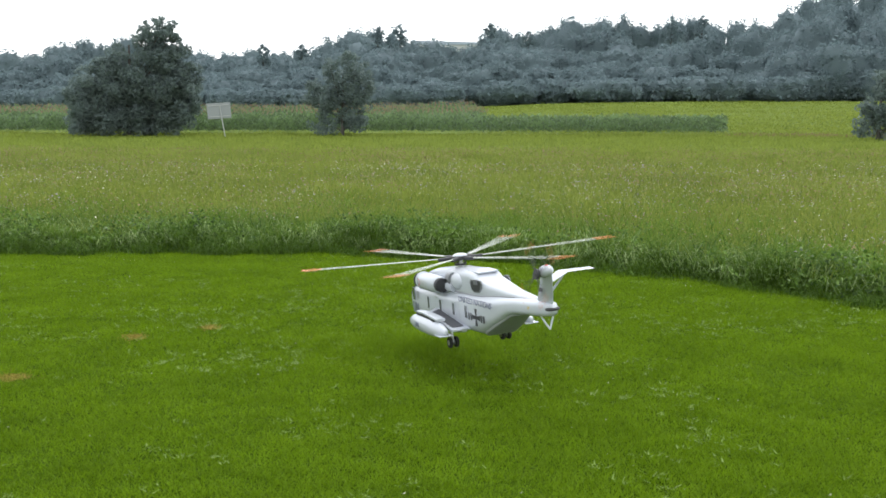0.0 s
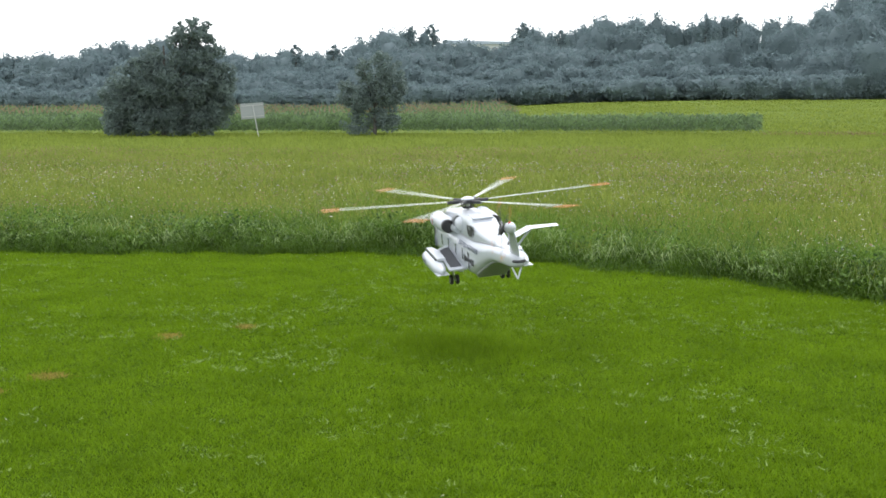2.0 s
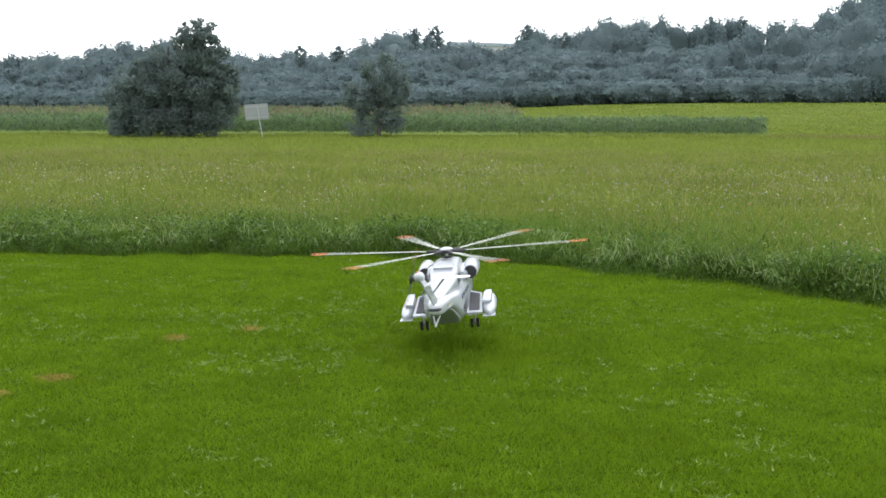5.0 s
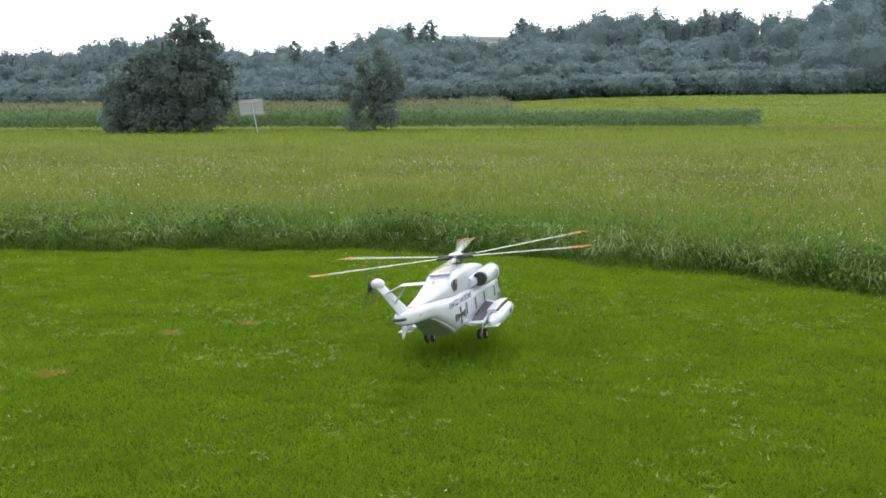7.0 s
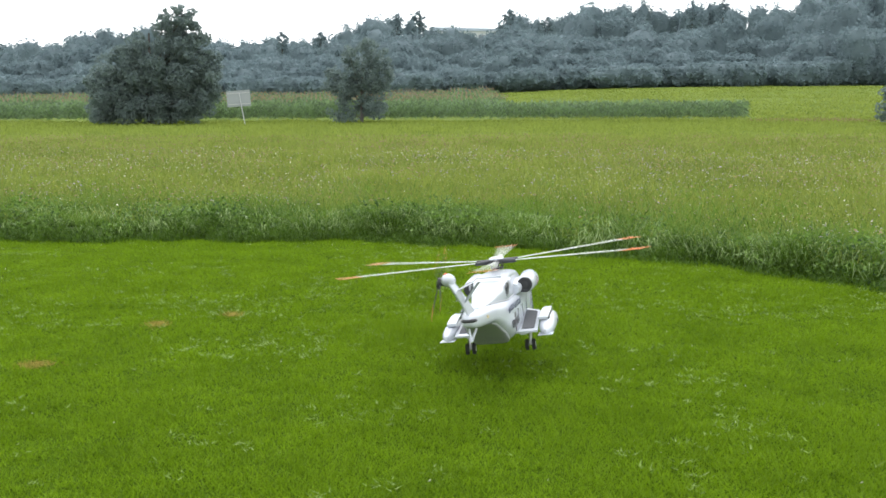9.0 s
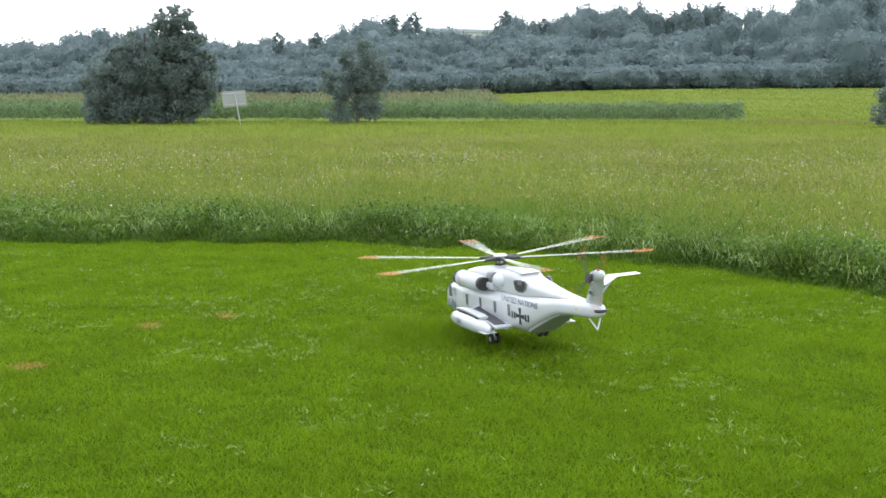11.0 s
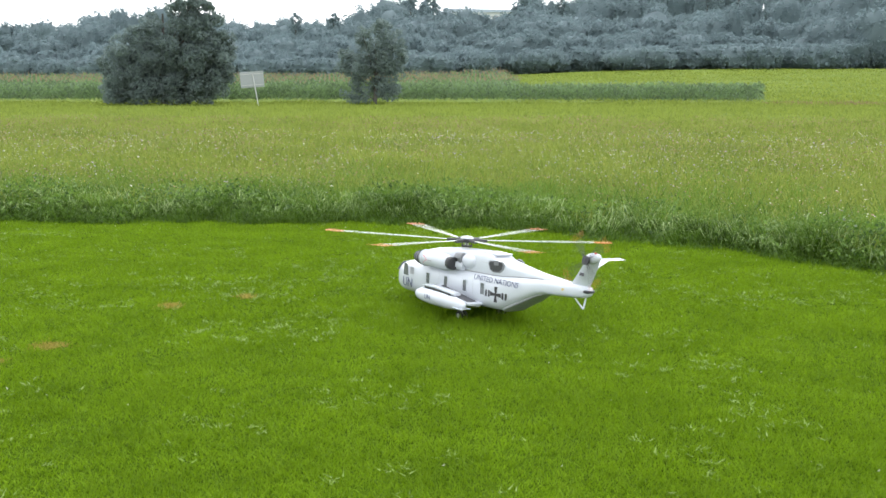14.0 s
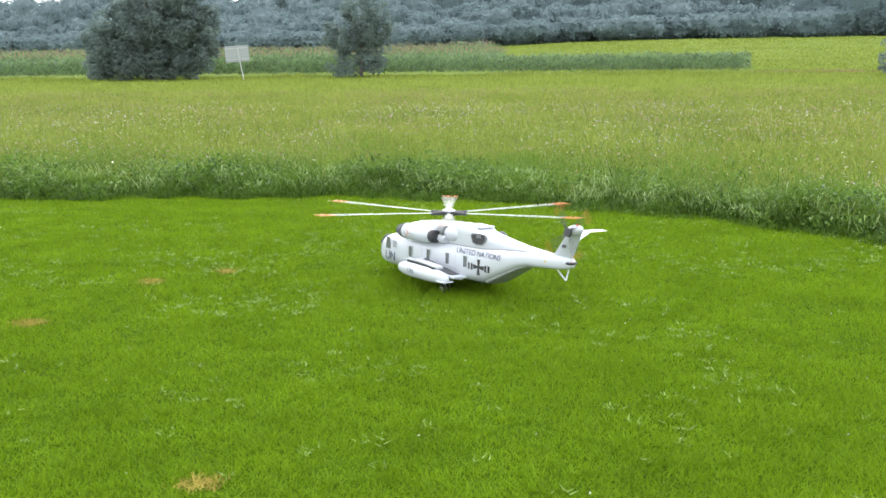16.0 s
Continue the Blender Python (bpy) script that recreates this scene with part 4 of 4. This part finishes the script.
    for k in range(8):
        h = k / 7
        z = 0.385 + 0.225 * h
        x0, x1 = -1.155 - 0.235 * h, -1.345 - 0.165 * h
        y = 0.004 + 0.075 * h ** 1.2
        ring = []
        for u, w in ((0, 0), (0.12, 0.7), (0.4, 1), (0.75, 0.7), (1, 0.15), (1, -0.15), (0.75, -0.7), (0.4, -1), (0.12, -0.7)):
            ring.append(fin.verts.new((x0 + (x1 - x0) * u, y + w * (0.024 - 0.004 * h), z)))
        rows.append(ring)
    for a, b in zip(rows, rows[1:]):
        for j in range(9):
            fin.faces.new((a[j], a[(j + 1) % 9], b[(j + 1) % 9], b[j]))
    fin.faces.new(rows[0]), fin.faces.new(rows[-1][::-1])
    fin_ob = part("tail_fin", fin, M_PAINT, root, "white tail fin canted to the left")
    part("gearbox_head", lens_shape((0.072, 0.038, 0.036), (-1.445, 0.082, 0.612), (0, 12, 0)), M_PAINT, fin_ob)
    part("red_beacon", lens_shape((0.010, 0.010, 0.010), (-1.475, 0.088, 0.646)), M_RED, fin_ob, "red beacon lamp")
    part("flag_mark", plate(((-0.02, -0.011), (0.02, -0.011), (0.02, 0.011), (-0.02, 0.011)), 0.001, pose(-1.335, 0.066, 0.492, 72, 0, 180)), M_BLACK, fin_ob, smooth=False)
    # gull stabiliser on the right with its strut
    def strip(a, b, c0, c1, name, parent, thick=0.012):
        a, b = Vector(a), Vector(b)
        out = bmesh.new()
        ends = []
        for p, c in ((a, c0), (b, c1)):
            ends.append([out.verts.new(p + Vector((c * u, 0, thick * w))) for u, w in ((0.5, 0), (0.2, 0.5), (-0.5, 0), (0.2, -0.5))])
        for k in range(4):
            out.faces.new((ends[0][k], ends[0][(k + 1) % 4], ends[1][(k + 1) % 4], ends[1][k]))
        out.faces.new(ends[0]), out.faces.new(ends[1][::-1])
        return part(name, out, M_PAINT, parent)
    stab = strip((-1.395, -0.055, 0.592), (-1.385, -0.242, 0.588), 0.115, 0.085, "stabiliser", root)
    strip((-1.40, 0.055, 0.545), (-1.395, -0.055, 0.592), 0.12, 0.115, "inner_panel", stab)
    part("strut", tube((-1.37, 0.02, 0.475), (-1.39, -0.075, 0.588), 0.007), M_PAINT, stab)
    part("tail_skid", join(tube((-1.24, 0.03, 0.322), (-1.313, 0.012, 0.252), 0.006), tube((-1.30, -0.02, 0.325), (-1.313, 0.012, 0.252), 0.006)), M_PAINT, root)
    # mast and rotors
    part("rotor_mast", tube((0, 0, 0.49), (0, 0, 0.575), 0.016), M_STEEL, root)
    part("swashplate", join(tube((0, 0, 0.515), (0, 0, 0.527), 0.042, around=20), *[tube((0.036 * math.cos(k), 0.036 * math.sin(k), 0.52), (0.05 * math.cos(k + 0.3), 0.05 * math.sin(k + 0.3), 0.565), 0.004, around=6) for k in (0.2, 1.25, 2.3, 3.35, 4.4, 5.45)]), M_DARK, root)
    rotor = part("main_rotor", join(tube((0, 0, -0.014), (0, 0, 0.012), 0.055, around=24), *[tube((0.03 * math.cos(k * math.pi / 3), 0.03 * math.sin(k * math.pi / 3), 0), (0.155 * math.cos(k * math.pi / 3), 0.155 * math.sin(k * math.pi / 3), 0), 0.017, 0.012, 10) for k in range(6)]), M_DARK, root, "dark six-armed rotor head")
    part("hub_cap", lens_shape((0.052, 0.052, 0.018), (0, 0, 0.016)), M_PAINT, rotor, "white domed cap")
    for k in range(6):
        rotor_blade(0.13, 1.092, 0.036, 0.135, M_BLADE, M_ORANGE, "rotor_blade", rotor, pose(0, 0, 0, 0, -1.6, 60 * k), twist=4)
    tail = part("tail_rotor", join(tube((0, 0, -0.05), (0, 0, 0.012), 0.012), tube((0, 0, -0.008), (0, 0, 0.008), 0.03, around=16)), M_DARK, root, "dark four-bladed tail rotor hub")
    for k in range(4):
        rotor_blade(0.02, 0.215, 0.016, 0.050, M_DARK, M_TAILTIP, "tail_blade", tail, pose(0, 0, 0, 0, 0, 90 * k), 0.005)
    return root, rotor, tail


HELICOPTER, ROTOR_HEAD, TAIL_ROTOR = build_helicopter()
build_lawn_grass()
build_meadow()
build_flowers()


# seconds, place of the helicopter, roll, pitch, heading
HELI = [(0.000, 0.197, 7.243, 0.167, -4.13, 2.66, 111.82),
 (0.500, -0.041, 7.403, 0.242, -2.65, 2.15, 111.07),
 (1.000, -0.255, 7.624, 0.398, -0.62, -1.88, 111.16),
 (1.500, -0.238, 7.802, 0.554, -1.25, -3.60, 106.77),
 (2.000, -0.016, 8.003, 0.495, -4.98, -3.51, 104.01),
 (2.500, 0.226, 8.020, 0.282, -6.74, 0.79, 107.09),
 (3.000, 0.270, 7.943, 0.189, -5.82, 0.38, 111.45),
 (3.500, 0.107, 8.021, 0.154, -3.70, 0.71, 110.19),
 (4.000, -0.138, 8.142, 0.108, -1.35, 0.11, 103.64),
 (4.200, -0.225, 8.263, 0.081, -1.99, 0.30, 100.78),
 (6.300, -0.119, 8.046, 0.142, -6.48, -3.65, 75.63),
 (6.500, -0.061, 7.873, 0.119, -6.19, -2.98, 76.14),
 (7.000, -0.080, 7.616, 0.087, -6.61, -0.53, 75.78),
 (7.500, -0.152, 7.292, 0.076, -4.05, 1.90, 72.95),
 (8.000, -0.142, 7.108, 0.132, -2.25, 2.88, 69.68),
 (8.500, 0.051, 6.960, 0.164, -4.77, 2.94, 74.16),
 (9.000, 0.290, 6.935, 0.088, -6.44, 2.87, 81.44),
 (9.500, 0.425, 7.069, 0.087, -6.08, 3.24, 90.87),
 (9.700, 0.451, 7.111, 0.123, -4.98, 3.06, 94.18),
 (11.800, 0.118, 7.928, -0.025, -1.14, 0.15, 123.90),
 (12.000, 0.036, 7.941, -0.015, 2.84, 0.81, 125.43),
 (12.500, -0.064, 7.960, -0.017, 5.65, 0.99, 127.28),
 (13.000, -0.102, 8.078, -0.051, 3.57, 0.20, 128.10),
 (13.500, -0.087, 8.069, -0.057, 3.41, 0.22, 128.26),
 (14.000, -0.091, 8.062, -0.047, 3.52, 0.23, 127.93),
 (14.500, -0.090, 8.049, -0.055, 3.46, 0.13, 128.11),
 (15.000, -0.081, 8.045, -0.051, 2.54, 0.00, 128.05),
 (15.500, -0.081, 8.048, -0.049, 3.13, 0.08, 128.05),
 (16.000, -0.066, 8.039, -0.048, 2.88, 0.05, 128.32)]

# seconds, tilt of the rotor disc fore and aft and sideways, turn of the rotor within a sixth
ROTOR = [(0.0, -0.9, -0.7, 15.3),
         (0.5, -0.6, -0.6, 32.0),
         (1.0, -1.0, -0.4, 54.1),
         (1.5, -0.8, -0.3, 48.2),
         (2.0, -1.1, 0.1, 27.1),
         (2.5, -0.7, -0.2, 19.9),
         (3.0, -0.9, -0.9, 23.1),
         (3.5, -0.5, -0.5, 13.9),
         (4.0, -1.0, -0.2, 16.1),
         (4.2, -0.8, 0.4, 15.0),
         (6.3, -0.8, -0.5, 37.7),
         (6.5, -0.9, -0.6, 32.9),
         (7.0, -0.6, -0.5, 10.2),
         (7.5, -2.0, -1.3, 50.2),
         (8.0, -0.5, -0.2, 7.9),
         (8.5, -0.6, -0.3, 48.4),
         (9.0, -0.5, -0.5, 2.3),
         (9.5, -2.5, -1.2, 29.2),
         (9.7, -1.0, -0.4, 31.9),
         (11.8, -0.7, -0.3, 57.2),
         (12.0, -0.8, -0.8, 57.1),
         (12.5, -0.8, -1.0, 7.1),
         (13.0, -1.0, -0.6, 12.8),
         (13.5, -1.1, -0.9, 19.4),
         (14.0, -0.6, -0.4, 47.6),
         (14.5, -0.2, -1.0, 32.5),
         (15.0, -1.3, -0.9, 14.3),
         (15.5, -0.7, -0.6, 40.0),
         (16.0, -1.0, -0.7, 21.7)]


def spin_rows():
    """The rotor's turn frame by frame: about a sixth of a turn each tenth of a second, eased so that it stands as seen at the known times."""
    rows, total = [], 0.0
    for (t0, a0, b0, p0), (t1, a1, b1, p1) in zip(ROTOR, ROTOR[1:]):
        n = frame(t1) - frame(t0)
        step = (p1 - p0 + 30) % 60 - 30
        gain = 20.0 * n + step
        for k in range(n):
            u = k / n
            rows.append((t0 + k / FPS, a0 + (a1 - a0) * u, b0 + (b1 - b0) * u, ROTOR[0][3] + total + gain * u))
        total += gain
    t, a, b, p = ROTOR[-1]
    rows.append((t, a, b, ROTOR[0][3] + total))
    return rows


def motions():
    walk(HELICOPTER, [(t, pose(x, y, z, r, p, w)) for t, x, y, z, r, p, w in HELI])
    spins = spin_rows()
    walk(ROTOR_HEAD, [(t, pose(0, 0, 0.565, b, -a, 0) @ pose(0, 0, 0, 0, 0, s % 360)) for t, a, b, s in spins])
    seat = pose(-1.435, 0.135, 0.600, -90 + 12, 0, 0)
    walk(TAIL_ROTOR, [(t, seat @ pose(0, 0, 0, 0, 0, (k * 87.0 + 40) % 360)) for k, (t, a, b, s) in enumerate(spins)])


motions()
